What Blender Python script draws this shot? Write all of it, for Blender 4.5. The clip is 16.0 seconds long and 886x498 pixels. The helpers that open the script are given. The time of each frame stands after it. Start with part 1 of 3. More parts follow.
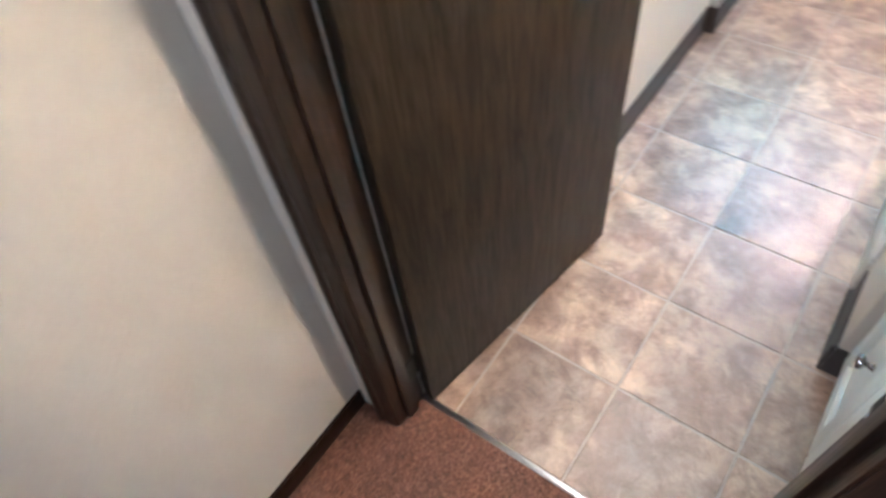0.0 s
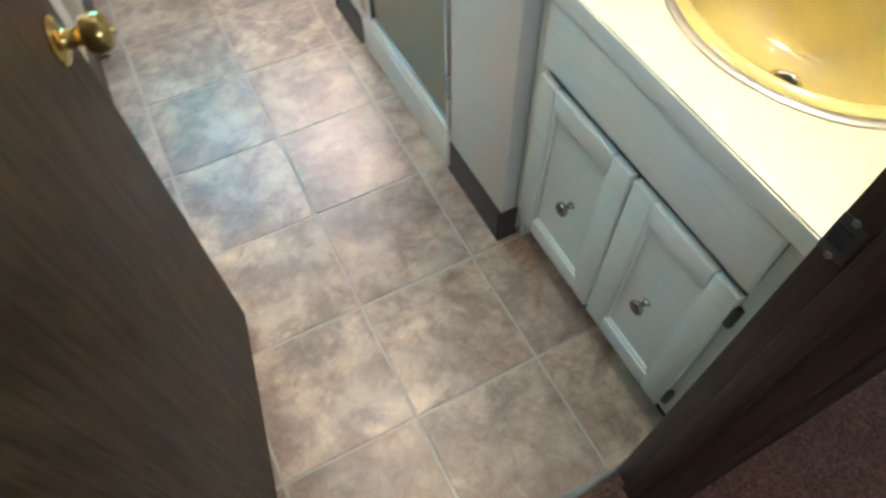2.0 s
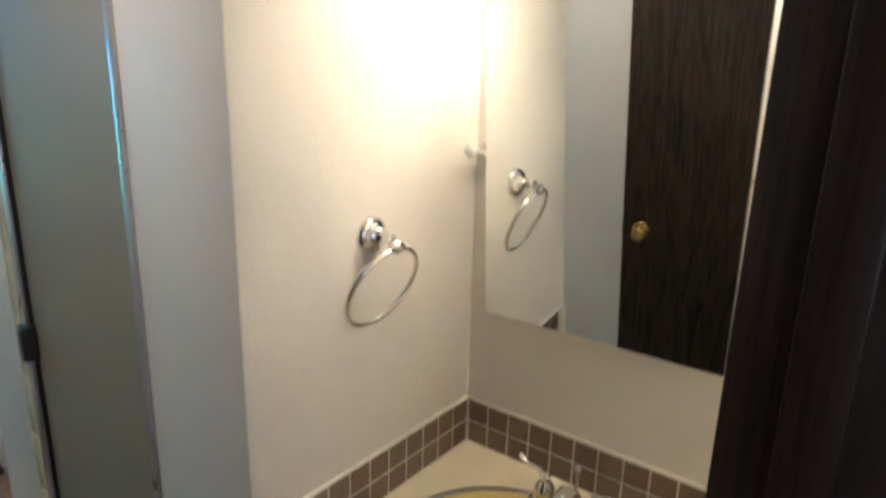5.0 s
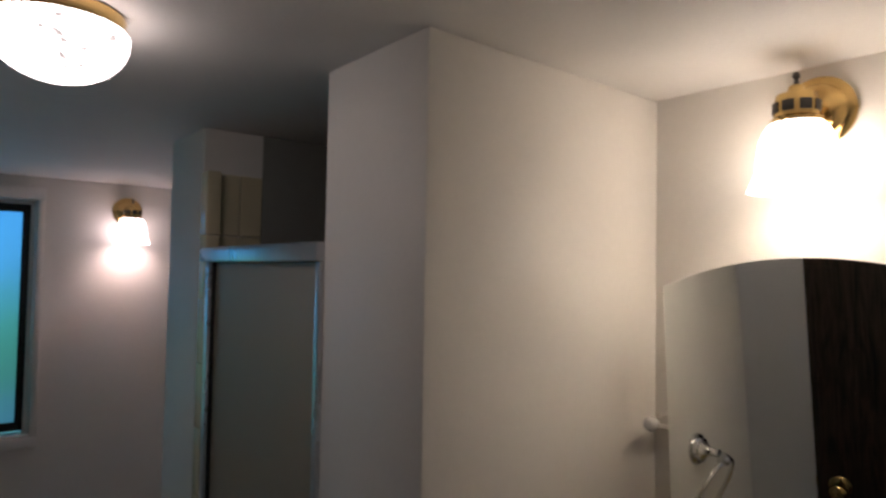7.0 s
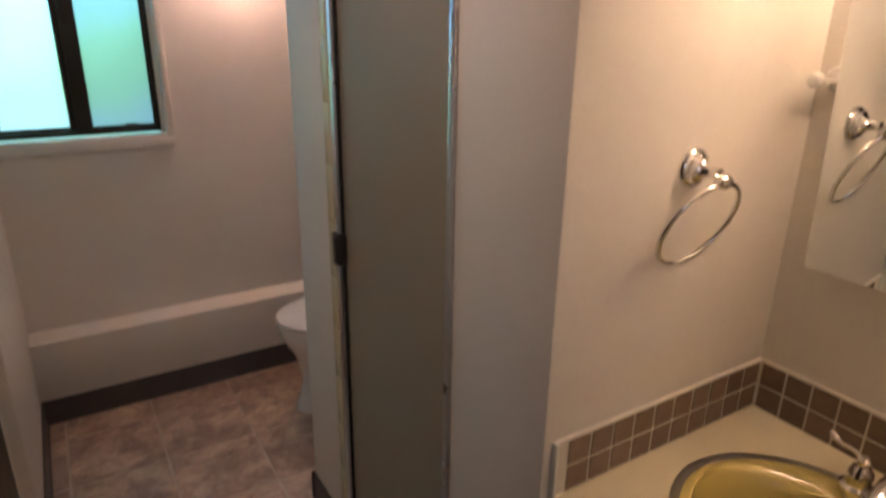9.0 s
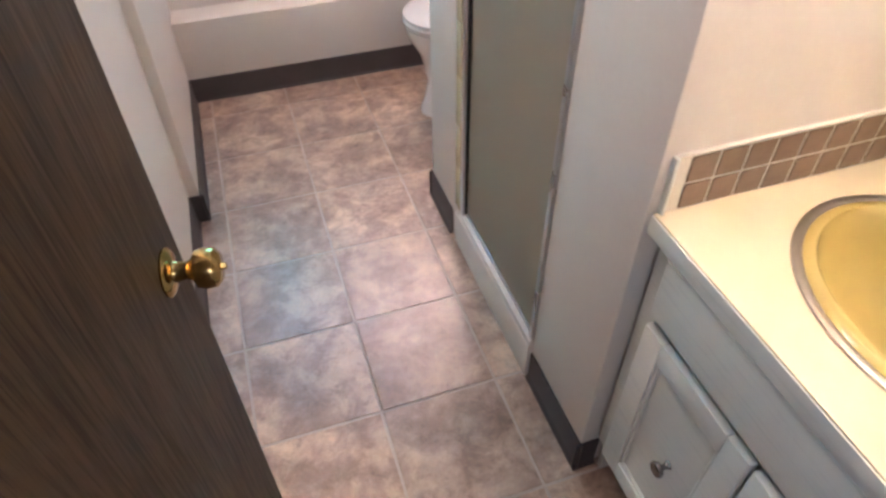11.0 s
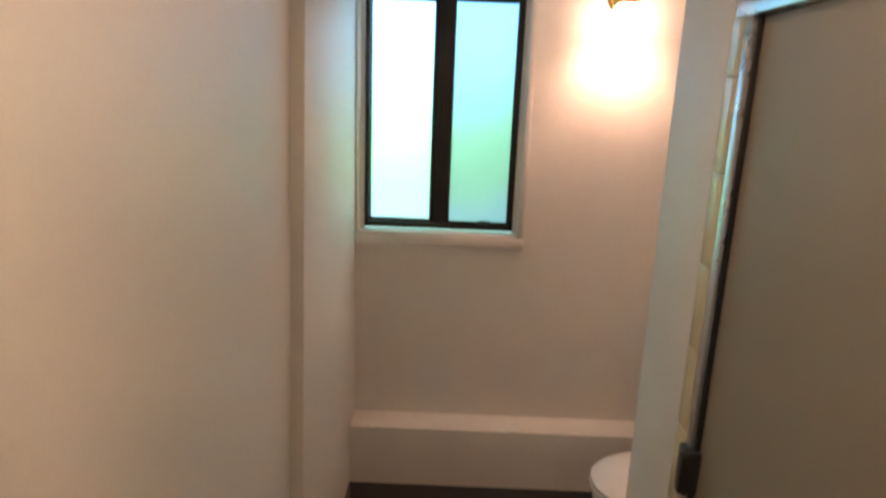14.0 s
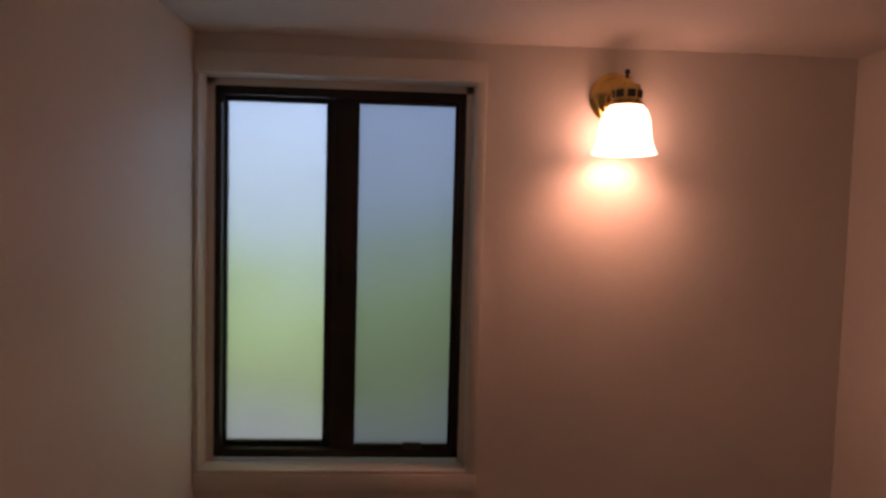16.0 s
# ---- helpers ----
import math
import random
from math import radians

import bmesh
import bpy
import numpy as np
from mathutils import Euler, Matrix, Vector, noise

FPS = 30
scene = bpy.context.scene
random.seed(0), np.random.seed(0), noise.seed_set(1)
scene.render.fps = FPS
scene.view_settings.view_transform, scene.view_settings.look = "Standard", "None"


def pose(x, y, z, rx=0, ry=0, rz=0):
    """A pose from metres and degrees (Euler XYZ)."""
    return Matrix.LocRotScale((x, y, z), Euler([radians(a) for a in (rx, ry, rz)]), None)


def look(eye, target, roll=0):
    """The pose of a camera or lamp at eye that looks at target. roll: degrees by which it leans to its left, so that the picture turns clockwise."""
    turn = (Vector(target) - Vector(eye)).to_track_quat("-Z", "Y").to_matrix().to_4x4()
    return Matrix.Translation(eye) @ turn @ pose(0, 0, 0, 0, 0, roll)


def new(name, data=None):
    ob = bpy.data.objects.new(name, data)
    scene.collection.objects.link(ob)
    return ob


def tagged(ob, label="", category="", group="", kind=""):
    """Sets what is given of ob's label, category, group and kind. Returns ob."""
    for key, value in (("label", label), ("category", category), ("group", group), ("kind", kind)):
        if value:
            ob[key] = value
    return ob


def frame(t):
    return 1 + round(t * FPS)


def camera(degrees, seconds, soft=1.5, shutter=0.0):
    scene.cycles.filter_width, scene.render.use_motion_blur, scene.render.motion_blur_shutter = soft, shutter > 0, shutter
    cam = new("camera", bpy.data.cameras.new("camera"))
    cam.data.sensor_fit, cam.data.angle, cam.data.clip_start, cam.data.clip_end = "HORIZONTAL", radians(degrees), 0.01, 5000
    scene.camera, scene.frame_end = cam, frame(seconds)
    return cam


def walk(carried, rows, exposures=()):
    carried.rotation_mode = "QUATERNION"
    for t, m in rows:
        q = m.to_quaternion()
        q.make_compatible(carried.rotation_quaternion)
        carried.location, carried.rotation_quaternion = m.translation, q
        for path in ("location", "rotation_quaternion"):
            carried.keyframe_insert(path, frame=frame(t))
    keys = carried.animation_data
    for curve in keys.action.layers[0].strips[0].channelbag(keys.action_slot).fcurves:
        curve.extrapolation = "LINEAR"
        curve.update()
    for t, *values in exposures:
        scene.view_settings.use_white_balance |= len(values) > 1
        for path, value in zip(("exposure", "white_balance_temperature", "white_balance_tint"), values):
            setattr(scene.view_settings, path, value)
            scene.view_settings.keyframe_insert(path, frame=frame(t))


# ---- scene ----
cam = camera(69.8, 16.0, soft=2.6, shutter=0.4)
PATH = [
    (0, (0.167, -1.407, 1.607), (-0.658, -0.521, 0.015), -8.9),
    (0.5, (0.014, -1.376, 1.509), (-0.391, -0.241, -0.087), -5.7),
    (1, (-0.034, -1.277, 1.464), (-0.142, -0.104, -0.153), -2.4),
    (1.5, (-0.073, -1.168, 1.438), (0.107, -0.083, -0.232), -1.7),
    (2, (-0.133, -1.079, 1.427), (0.333, -0.113, -0.262), -1.7),
    (2.5, (-0.112, -1.037, 1.418), (0.528, -0.087, -0.222), -2.4),
    (3, (-0.058, -0.989, 1.406), (0.814, -0.118, -0.169), -1.0),
    (3.5, (-0.063, -0.969, 1.445), (1.085, -0.048, 0.09), 1.6),
    (4, (-0.063, -0.983, 1.508), (1.266, 0.03, 0.409), 1.3),
    (4.5, (-0.07, -1.004, 1.549), (1.38, 0.11, 0.739), 0.6),
    (5, (-0.079, -1.027, 1.607), (1.455, 0.146, 1.086), 1.6),
    (5.2, (-0.08, -1.036, 1.64), (1.467, 0.159, 1.216), 1.8),
    (7.5, (-0.168, -0.969, 1.742), (1.022, 0.634, 1.858), 1.0),
    (7.9, (-0.25, -0.986, 1.693), (0.883, 0.66, 1.792), 0.4),
    (8, (-0.258, -0.974, 1.687), (0.869, 0.678, 1.669), 0.6),
    (8.2, (-0.206, -0.95, 1.675), (0.882, 0.718, 1.486), 0.9),
    (8.5, (-0.196, -0.928, 1.619), (0.876, 0.719, 1.246), 0.5),
    (9, (-0.172, -0.927, 1.556), (0.818, 0.674, 0.882), 0.9),
    (9.5, (-0.157, -0.971, 1.523), (0.68, 0.575, 0.571), 0.7),
    (9.7, (-0.177, -0.981, 1.523), (0.613, 0.521, 0.463), 0.5),
    (11.8, (-0.091, -0.745, 1.447), (0.085, 0.647, 0.022), 0.4),
    (12, (-0.092, -0.688, 1.454), (0.011, 0.775, 0.094), 0.8),
    (12.5, (-0.053, -0.549, 1.513), (-0.052, 1.003, 0.251), 0.6),
    (13, (-0.054, -0.51, 1.553), (-0.041, 1.206, 0.527), 1.0),
    (13.5, (-0.03, -0.474, 1.606), (-0.033, 1.368, 0.826), 0.9),
    (14, (-0.03, -0.487, 1.632), (-0.044, 1.452, 1.152), 2.2),
    (14.5, (0.014, -0.286, 1.686), (0.001, 1.687, 1.354), 2.3),
    (15, (0.039, -0.076, 1.707), (0.038, 1.915, 1.514), 1.2),
    (15.5, (0.094, 0.165, 1.743), (0.102, 2.157, 1.579), 0.2),
    (16, (0.086, 0.440, 1.703), (0.199, 2.432, 1.587), 1.5),
]
EXPOSURES = [
    (0, 3.6, 6050, 26), (1, 3.3, 6400, 20), (2, 3.1, 5950, 11), (3, 2.36, 5600, 22), (4, 2.5, 5400, 21), (5.2, 1.3, 6050, 20),
    (7.3, -0.62, 6050, 31), (8.2, -0.02, 7000, 39), (9, 1, 8000, 44), (9.7, 1.9, 6350, 39), (11.8, 3.0, 6550, 35), (12.5, 3.15, 6550, 32),
    (13.5, 2.3, 7500, 31), (14, 1.33, 9100, 41), (14.5, 0.72, 11200, 60), (15, 0.25, 11900, 70), (15.5, -0.35, 13600, 84), (16, -0.95, 13000, 83),
]
walk(cam, [(t, look(eye, target, roll)) for t, eye, target, roll in PATH], EXPOSURES)

# ---- world and light ----
world = bpy.data.worlds.new("world")
scene.world = world
world.use_nodes = True
wn = world.node_tree.nodes
sky = wn.new("ShaderNodeTexSky")
sky.sky_type, sky.sun_disc = "NISHITA", False
sky.sun_elevation, sky.sun_rotation = radians(38), radians(150)
world.node_tree.links.new(sky.outputs[0], wn["Background"].inputs[0])
wn["Background"].inputs[1].default_value = 0.10
sun = new("sun", bpy.data.lights.new("sun", "SUN"))
sun.data.energy, sun.data.angle, sun.data.color = 1.2, radians(10), (1, 0.95, 0.88)
sun.matrix_world = pose(0, -6, 8, 52, 0, 150)


def area(name, m, w, h, watts, color):
    ob = new(name, bpy.data.lights.new(name, "AREA"))
    ob.data.shape, ob.data.size, ob.data.size_y = "RECTANGLE", w, h
    ob.data.energy, ob.data.color = watts, color
    ob.matrix_world = m
    return ob


def bulb(name, place, watts, radius, color):
    ob = new(name, bpy.data.lights.new(name, "POINT"))
    ob.data.energy, ob.data.shadow_soft_size, ob.data.color = watts, radius, color
    ob.location = place
    return ob


WARM = (1.0, 0.91, 0.66)
# Unseen fill lamp added for the hall's bluish daylight; its spot is assumed
area("hall_daylight_fill", look((-0.565, -2.1, 1.70), (0.4, -1.55, 1.35)), 0.9, 0.42, 1.05, (0.80, 0.94, 1.0))
bulb("vanity_bulb", (0.894, -0.585, 1.945), 0.95, 0.03, WARM)
bulb("alcove_bulb", (0.549, 1.797, 1.910), 2.6, 0.03, (1.0, 0.80, 0.73))
area("window_daylight", pose(-0.07, 2.00, 1.547, -90, 0, 0), 0.90, 1.10, 1.35, (0.30, 0.58, 1.0))


# ---- materials ----
def shader(name):
    m = bpy.data.materials.new(name)
    m.use_nodes = True
    return m, m.node_tree.nodes, m.node_tree.links, m.node_tree.nodes["Principled BSDF"]


def coords(n, l, scale=(1, 1, 1), jitter=False):
    tc, mp = n.new("ShaderNodeTexCoord"), n.new("ShaderNodeMapping")
    l.new(tc.outputs["Object"], mp.inputs[0])
    mp.inputs["Scale"].default_value = scale
    if jitter:
        oi, mu = n.new("ShaderNodeObjectInfo"), n.new("ShaderNodeVectorMath")
        mu.operation = "SCALE"
        mu.inputs[0].default_value = (37.0, 19.0, 11.0)
        l.new(oi.outputs["Random"], mu.inputs["Scale"])
        l.new(mu.outputs[0], mp.inputs["Location"])
    return mp.outputs[0]


def noise_tex(n, l, vec, scale, detail=4.0, rough=0.55, distort=0.0):
    t = n.new("ShaderNodeTexNoise")
    t.inputs["Scale"].default_value, t.inputs["Detail"].default_value = scale, detail
    t.inputs["Roughness"].default_value, t.inputs["Distortion"].default_value = rough, distort
    l.new(vec, t.inputs["Vector"])
    return t.outputs["Fac"]


def ramp(n, l, fac, stops):
    r = n.new("ShaderNodeValToRGB")
    els = r.color_ramp.elements
    while len(els) < len(stops):
        els.new(0.5)
    for e, (p, c) in zip(els, stops):
        e.position, e.color = p, (*c, 1)
    l.new(fac, r.inputs[0])
    return r.outputs[0]


def mix(n, l, a, b, fac, mode="MIX"):
    m = n.new("ShaderNodeMix")
    m.data_type, m.blend_type = "RGBA", mode
    for sock, v in ((m.inputs[0], fac), (m.inputs[6], a), (m.inputs[7], b)):
        if hasattr(v, "is_linked"):
            l.new(v, sock)
        else:
            sock.default_value = v if not isinstance(v, tuple) else (*v, 1)
    return m.outputs[2]


def bump(n, l, p, fac, strength, dist=0.002):
    b = n.new("ShaderNodeBump")
    b.inputs["Strength"].default_value, b.inputs["Distance"].default_value = strength, dist
    l.new(fac, b.inputs["Height"])
    l.new(b.outputs[0], p.inputs["Normal"])


def scaled(c, k):
    return tuple(min(1.0, v * k) for v in c)


def plain(name, color, rough=0.5, metal=0.0, vary=0.08, fine=60.0, coarse=5.0, relief=0.1, spec=0.5, coat=0.0):
    """A painted, moulded or metal surface: two scales of variation, uneven gloss and slight relief."""
    m, n, l, p = shader(name)
    v = coords(n, l)
    a, b = noise_tex(n, l, v, coarse), noise_tex(n, l, v, fine, 6)
    c = ramp(n, l, a, [(0.3, scaled(color, 1 - vary)), (0.7, scaled(color, 1 + vary * 0.6))])
    c = mix(n, l, c, ramp(n, l, b, [(0.3, (0.86, 0.86, 0.86)), (0.7, (1, 1, 1))]), min(1.0, vary * 5), "MULTIPLY")
    l.new(c, p.inputs["Base Color"])
    r = ramp(n, l, a, [(0.2, (rough * 0.85,) * 3), (0.8, (min(1, rough * 1.18),) * 3)])
    l.new(r, p.inputs["Roughness"])
    p.inputs["Metallic"].default_value, p.inputs["Specular IOR Level"].default_value = metal, spec
    p.inputs["Coat Weight"].default_value = coat
    if relief:
        bump(n, l, p, b, relief)
    return m


def wood(name, dark, light, rough=0.42, along=2, spec=0.22):
    m, n, l, p = shader(name)
    s = [17.0, 17.0, 17.0]
    s[along] = 2.2
    v = coords(n, l, tuple(s))
    g = noise_tex(n, l, v, 1.0, 6, 0.62, 2.6)
    s2 = [210.0, 210.0, 210.0]
    s2[along] = 7.0
    f = noise_tex(n, l, coords(n, l, tuple(s2)), 1.0, 4, 0.7)
    c = ramp(n, l, g, [(0.32, dark), (0.5, scaled(light, 0.8)), (0.68, light)])
    c = mix(n, l, c, ramp(n, l, f, [(0.38, (0.30, 0.28, 0.26)), (0.56, (1, 1, 1))]), 0.85, "MULTIPLY")
    p.inputs["Specular IOR Level"].default_value = spec
    l.new(c, p.inputs["Base Color"])
    l.new(ramp(n, l, f, [(0.2, (rough * 1.25,) * 3), (0.8, (rough * 0.85,) * 3)]), p.inputs["Roughness"])
    bump(n, l, p, f, 0.25, 0.0006)
    return m


def painted_wood(name, color):
    """Brushed paint over open-grained wood, the grain running along y."""
    m, n, l, p = shader(name)
    v = coords(n, l)
    g = noise_tex(n, l, coords(n, l, (150.0, 7.0, 150.0)), 1.0, 4, 0.7)
    c = ramp(n, l, noise_tex(n, l, v, 6.0), [(0.3, scaled(color, 0.95)), (0.7, scaled(color, 1.03))])
    c = mix(n, l, c, ramp(n, l, g, [(0.34, (0.80, 0.82, 0.82)), (0.46, (1, 1, 1))]), 0.45, "MULTIPLY")
    l.new(c, p.inputs["Base Color"])
    l.new(ramp(n, l, g, [(0.3, (0.5,) * 3), (0.7, (0.36,) * 3)]), p.inputs["Roughness"])
    bump(n, l, p, g, 0.35, 0.0008)
    return m


def vinyl():
    m, n, l, p = shader("stone_pattern_vinyl")
    v = coords(n, l, jitter=True)
    big = noise_tex(n, l, v, 6.5, 8, 0.64, 0.3)
    mid = noise_tex(n, l, v, 12.0, 8, 0.74, 0.45)
    fin = noise_tex(n, l, v, 70.0, 6, 0.7)
    a = ramp(n, l, big, [(0.36, (0.31, 0.207, 0.155)), (0.47, (0.445, 0.315, 0.238)), (0.52, (0.545, 0.403, 0.306)), (0.62, (0.715, 0.56, 0.43))])
    b = ramp(n, l, mid, [(0.38, (0.52, 0.45, 0.42)), (0.46, (0.82, 0.77, 0.73)), (0.56, (1, 1, 1)), (0.75, (1, 1, 1))])
    c = mix(n, l, a, b, 0.9, "MULTIPLY")
    vein = n.new("ShaderNodeMath")
    vein.operation = "PINGPONG"
    vein.inputs[1].default_value = 0.5
    l.new(noise_tex(n, l, v, 6.5, 9, 0.72, 0.7), vein.inputs[0])
    c = mix(n, l, c, ramp(n, l, vein.outputs[0], [(0.40, (1, 1, 1)), (0.485, (0.66, 0.58, 0.54)), (0.5, (0.5, 0.43, 0.4))]), 0.42, "MULTIPLY")
    c = mix(n, l, c, (0.60, 0.50, 0.40), ramp(n, l, noise_tex(n, l, v, 8.0, 6, 0.68, 0.35), [(0.52, (0, 0, 0)), (0.70, (0.6,) * 3)]))
    fleck = noise_tex(n, l, v, 17.0, 6, 0.7, 0.9)
    c = mix(n, l, c, ramp(n, l, fleck, [(0.36, (0.55, 0.49, 0.46)), (0.44, (0.92, 0.89, 0.87)), (0.55, (1, 1, 1)), (0.64, (1.18, 1.15, 1.10))]), 0.55, "MULTIPLY")
    oi = n.new("ShaderNodeObjectInfo")
    c = mix(n, l, c, ramp(n, l, oi.outputs["Random"], [(0.0, (0.72, 0.69, 0.68)), (0.6, (0.93, 0.90, 0.87)), (1.0, (1.12, 1.09, 1.02))]), 0.9, "MULTIPLY")
    c = mix(n, l, c, ramp(n, l, fin, [(0.3, (0.72, 0.70, 0.68)), (0.6, (1, 1, 1))]), 0.3, "MULTIPLY")
    l.new(c, p.inputs["Base Color"])
    l.new(ramp(n, l, mid, [(0.3, (0.34,) * 3), (0.7, (0.48,) * 3)]), p.inputs["Roughness"])
    p.inputs["Specular IOR Level"].default_value = 1.0
    p.inputs["Coat Weight"].default_value, p.inputs["Coat Roughness"].default_value = 0.8, 0.36
    bump(n, l, p, fleck, 0.3, 0.0010)
    return m


def carpet_mat():
    m, n, l, p = shader("rust_carpet")
    v = coords(n, l)
    f = noise_tex(n, l, v, 150.0, 5, 0.85)
    a = ramp(n, l, f, [(0.36, (0.05, 0.017, 0.010)), (0.5, (0.21, 0.080, 0.046)), (0.64, (0.44, 0.21, 0.13))])
    c = mix(n, l, a, ramp(n, l, noise_tex(n, l, v, 9.0), [(0.3, (0.7, 0.66, 0.62)), (0.7, (1, 1, 1))]), 0.8, "MULTIPLY")
    l.new(c, p.inputs["Base Color"])
    p.inputs["Roughness"].default_value = 0.95
    p.inputs["Sheen Weight"].default_value = 0.3
    bump(n, l, p, f, 0.9, 0.004)
    return m


def glow(name, color, strength, base=(0.9, 0.88, 0.84), marks=0.0):
    m, n, l, p = shader(name)
    p.inputs["Base Color"].default_value, p.inputs["Roughness"].default_value = (*base, 1), 0.3
    p.inputs["Emission Color"].default_value, p.inputs["Emission Strength"].default_value = (*color, 1), strength
    if marks:
        f = noise_tex(n, l, coords(n, l), 34.0, 5, 0.7, 2.0)
        l.new(ramp(n, l, f, [(0.42, (0.5, 0.47, 0.42)), (0.55, base)]), p.inputs["Base Color"])
        l.new(ramp(n, l, f, [(0.41, scaled(color, 0.05)), (0.47, color)]), p.inputs["Emission Color"])
        bump(n, l, p, f, 0.6, 0.002)
    return m


def frosted(name, tint, rough, trans):
    m, n, l, p = shader(name)
    v = coords(n, l)
    p.inputs["Base Color"].default_value, p.inputs["Transmission Weight"].default_value = (*tint, 1), trans
    p.inputs["IOR"].default_value = 1.3
    f = noise_tex(n, l, v, 300.0, 3, 0.7)
    l.new(ramp(n, l, noise_tex(n, l, v, 3.0), [(0.3, (rough * 0.9,) * 3), (0.7, (rough * 1.1,) * 3)]), p.inputs["Roughness"])
    bump(n, l, p, f, 0.25, 0.0008)
    return m


def frosted_pane(name, tint, spread=0.3):
    """Etched glass: part of the light is scattered all ways, the rest goes through blurred."""
    m, n, l, p = shader(name)
    v = coords(n, l)
    p.inputs["Base Color"].default_value, p.inputs["Transmission Weight"].default_value = (*tint, 1), 1.0
    p.inputs["IOR"].default_value, p.inputs["Roughness"].default_value = 1.3, 0.5
    tr, mx = n.new("ShaderNodeBsdfTranslucent"), n.new("ShaderNodeMixShader")
    f = noise_tex(n, l, v, 4.0, 5, 0.6)
    l.new(ramp(n, l, f, [(0.3, scaled(tint, 0.86)), (0.7, tint)]), tr.inputs["Color"])
    mx.inputs[0].default_value = spread
    l.new(p.outputs[0], mx.inputs[1])
    l.new(tr.outputs[0], mx.inputs[2])
    l.new(mx.outputs[0], n["Material Output"].inputs["Surface"])
    bump(n, l, p, noise_tex(n, l, v, 300.0, 3, 0.7), 0.25, 0.0008)
    return m


def outdoors():
    """What the frosted window looks out on: pale sky over blurred shrubs."""
    m, n, l, p = shader("garden_distance")
    tc, sep = n.new("ShaderNodeTexCoord"), n.new("ShaderNodeSeparateXYZ")
    l.new(tc.outputs["Object"], sep.inputs[0])
    up = n.new("ShaderNodeMapRange")
    up.inputs["From Min"].default_value, up.inputs["From Max"].default_value = 1.33, 2.42
    ad = n.new("ShaderNodeMath")
    ad.operation = "MULTIPLY_ADD"
    ad.inputs[1].default_value = 0.55
    f = noise_tex(n, l, tc.outputs["Object"], 3.2, 3, 0.55)
    l.new(f, ad.inputs[0])
    l.new(sep.outputs[2], ad.inputs[2])
    l.new(ad.outputs[0], up.inputs[0])
    c = ramp(n, l, up.outputs[0], [(0.04, (0.03, 0.15, 0.20)), (0.22, (0.012, 0.17, 0.03)), (0.42, (0.02, 0.29, 0.09)), (0.62, (0.045, 0.37, 0.58)), (0.95, (0.055, 0.47, 0.92))])
    l.new(c, p.inputs["Emission Color"])
    p.inputs["Emission Strength"].default_value = 3.3
    p.inputs["Base Color"].default_value = (0.02, 0.03, 0.02, 1)
    return m


WALL = plain("cream_wall_paint", (0.76, 0.72, 0.66), 0.5, vary=0.035, fine=90.0, coarse=2.5, relief=0.26)
CEIL = plain("ceiling_paint", (0.74, 0.71, 0.67), 0.7, vary=0.04, fine=120.0, relief=0.3)
TRIM = plain("white_trim_paint", (0.78, 0.74, 0.68), 0.4, vary=0.04, relief=0.08)
COVE = plain("dark_vinyl_base", (0.075, 0.062, 0.060), 0.45, vary=0.15, relief=0.06)
CABINET = painted_wood("pale_grey_cabinet_paint", (0.70, 0.73, 0.68))
COUNTER = plain("cream_laminate", (0.75, 0.68, 0.50), 0.3, vary=0.04, relief=0.03)
GOLD = plain("harvest_gold_enamel", (0.60, 0.49, 0.175), 0.13, vary=0.05, relief=0.0, coat=0.5)
STEEL = plain("brushed_steel_ring", (0.46, 0.44, 0.42), 0.33, 1.0, vary=0.1, relief=0.05)
CHROME = plain("chrome", (0.78, 0.77, 0.76), 0.07, 1.0, vary=0.04, relief=0.0)
DARKCHROME = plain("dark_chrome", (0.30, 0.28, 0.27), 0.15, 1.0, vary=0.1, relief=0.0)
ALU = plain("aluminium_frame", (0.62, 0.63, 0.65), 0.28, 1.0, vary=0.08, relief=0.05)
BRASS = plain("polished_brass", (0.72, 0.50, 0.19), 0.16, 1.0, vary=0.12, relief=0.03)
DARKMETAL = plain("dark_metal", (0.10, 0.095, 0.09), 0.4, 0.8, vary=0.2)
BRONZE = plain("dark_bronze_window_frame", (0.030, 0.022, 0.018), 0.4, 0.3, vary=0.2)
PORCELAIN = plain("white_porcelain", (0.80, 0.78, 0.75), 0.14, vary=0.03, relief=0.0, coat=0.4)
TILE = plain("taupe_glazed_tile", (0.25, 0.172, 0.122), 0.25, vary=0.14, fine=90.0, coarse=14.0, relief=0.05)
GROUT = plain("white_grout", (0.74, 0.69, 0.60), 0.8, vary=0.1, fine=200.0, relief=0.3)
FLOORGROUT = plain("floor_joint", (0.53, 0.455, 0.395), 0.5, vary=0.2, fine=120.0)
SURROUND = plain("grey_green_shower_panel", (0.30, 0.30, 0.27), 0.4, vary=0.06)
CREAMTILE = plain("cream_glazed_tile", (0.68, 0.60, 0.40), 0.12, vary=0.06, relief=0.03)
WHITEPLASTIC = plain("white_plastic", (0.74, 0.72, 0.68), 0.4, vary=0.05)
# Near black for rubber seals and for shade put into holes and recesses
BLACK = plain("dark_rubber_and_shade", (0.012, 0.011, 0.01), 0.6, vary=0.2)
DOORWOOD = wood("dark_stained_door", (0.012, 0.0072, 0.0045), (0.048, 0.031, 0.018), 0.5)
CASEWOOD = wood("dark_stained_casing", (0.010, 0.0048, 0.0028), (0.044, 0.021, 0.011), 0.40, spec=0.5)
CASEWOOD_X = wood("dark_stained_casing_flat", (0.010, 0.0048, 0.0028), (0.044, 0.021, 0.011), 0.44, along=0)
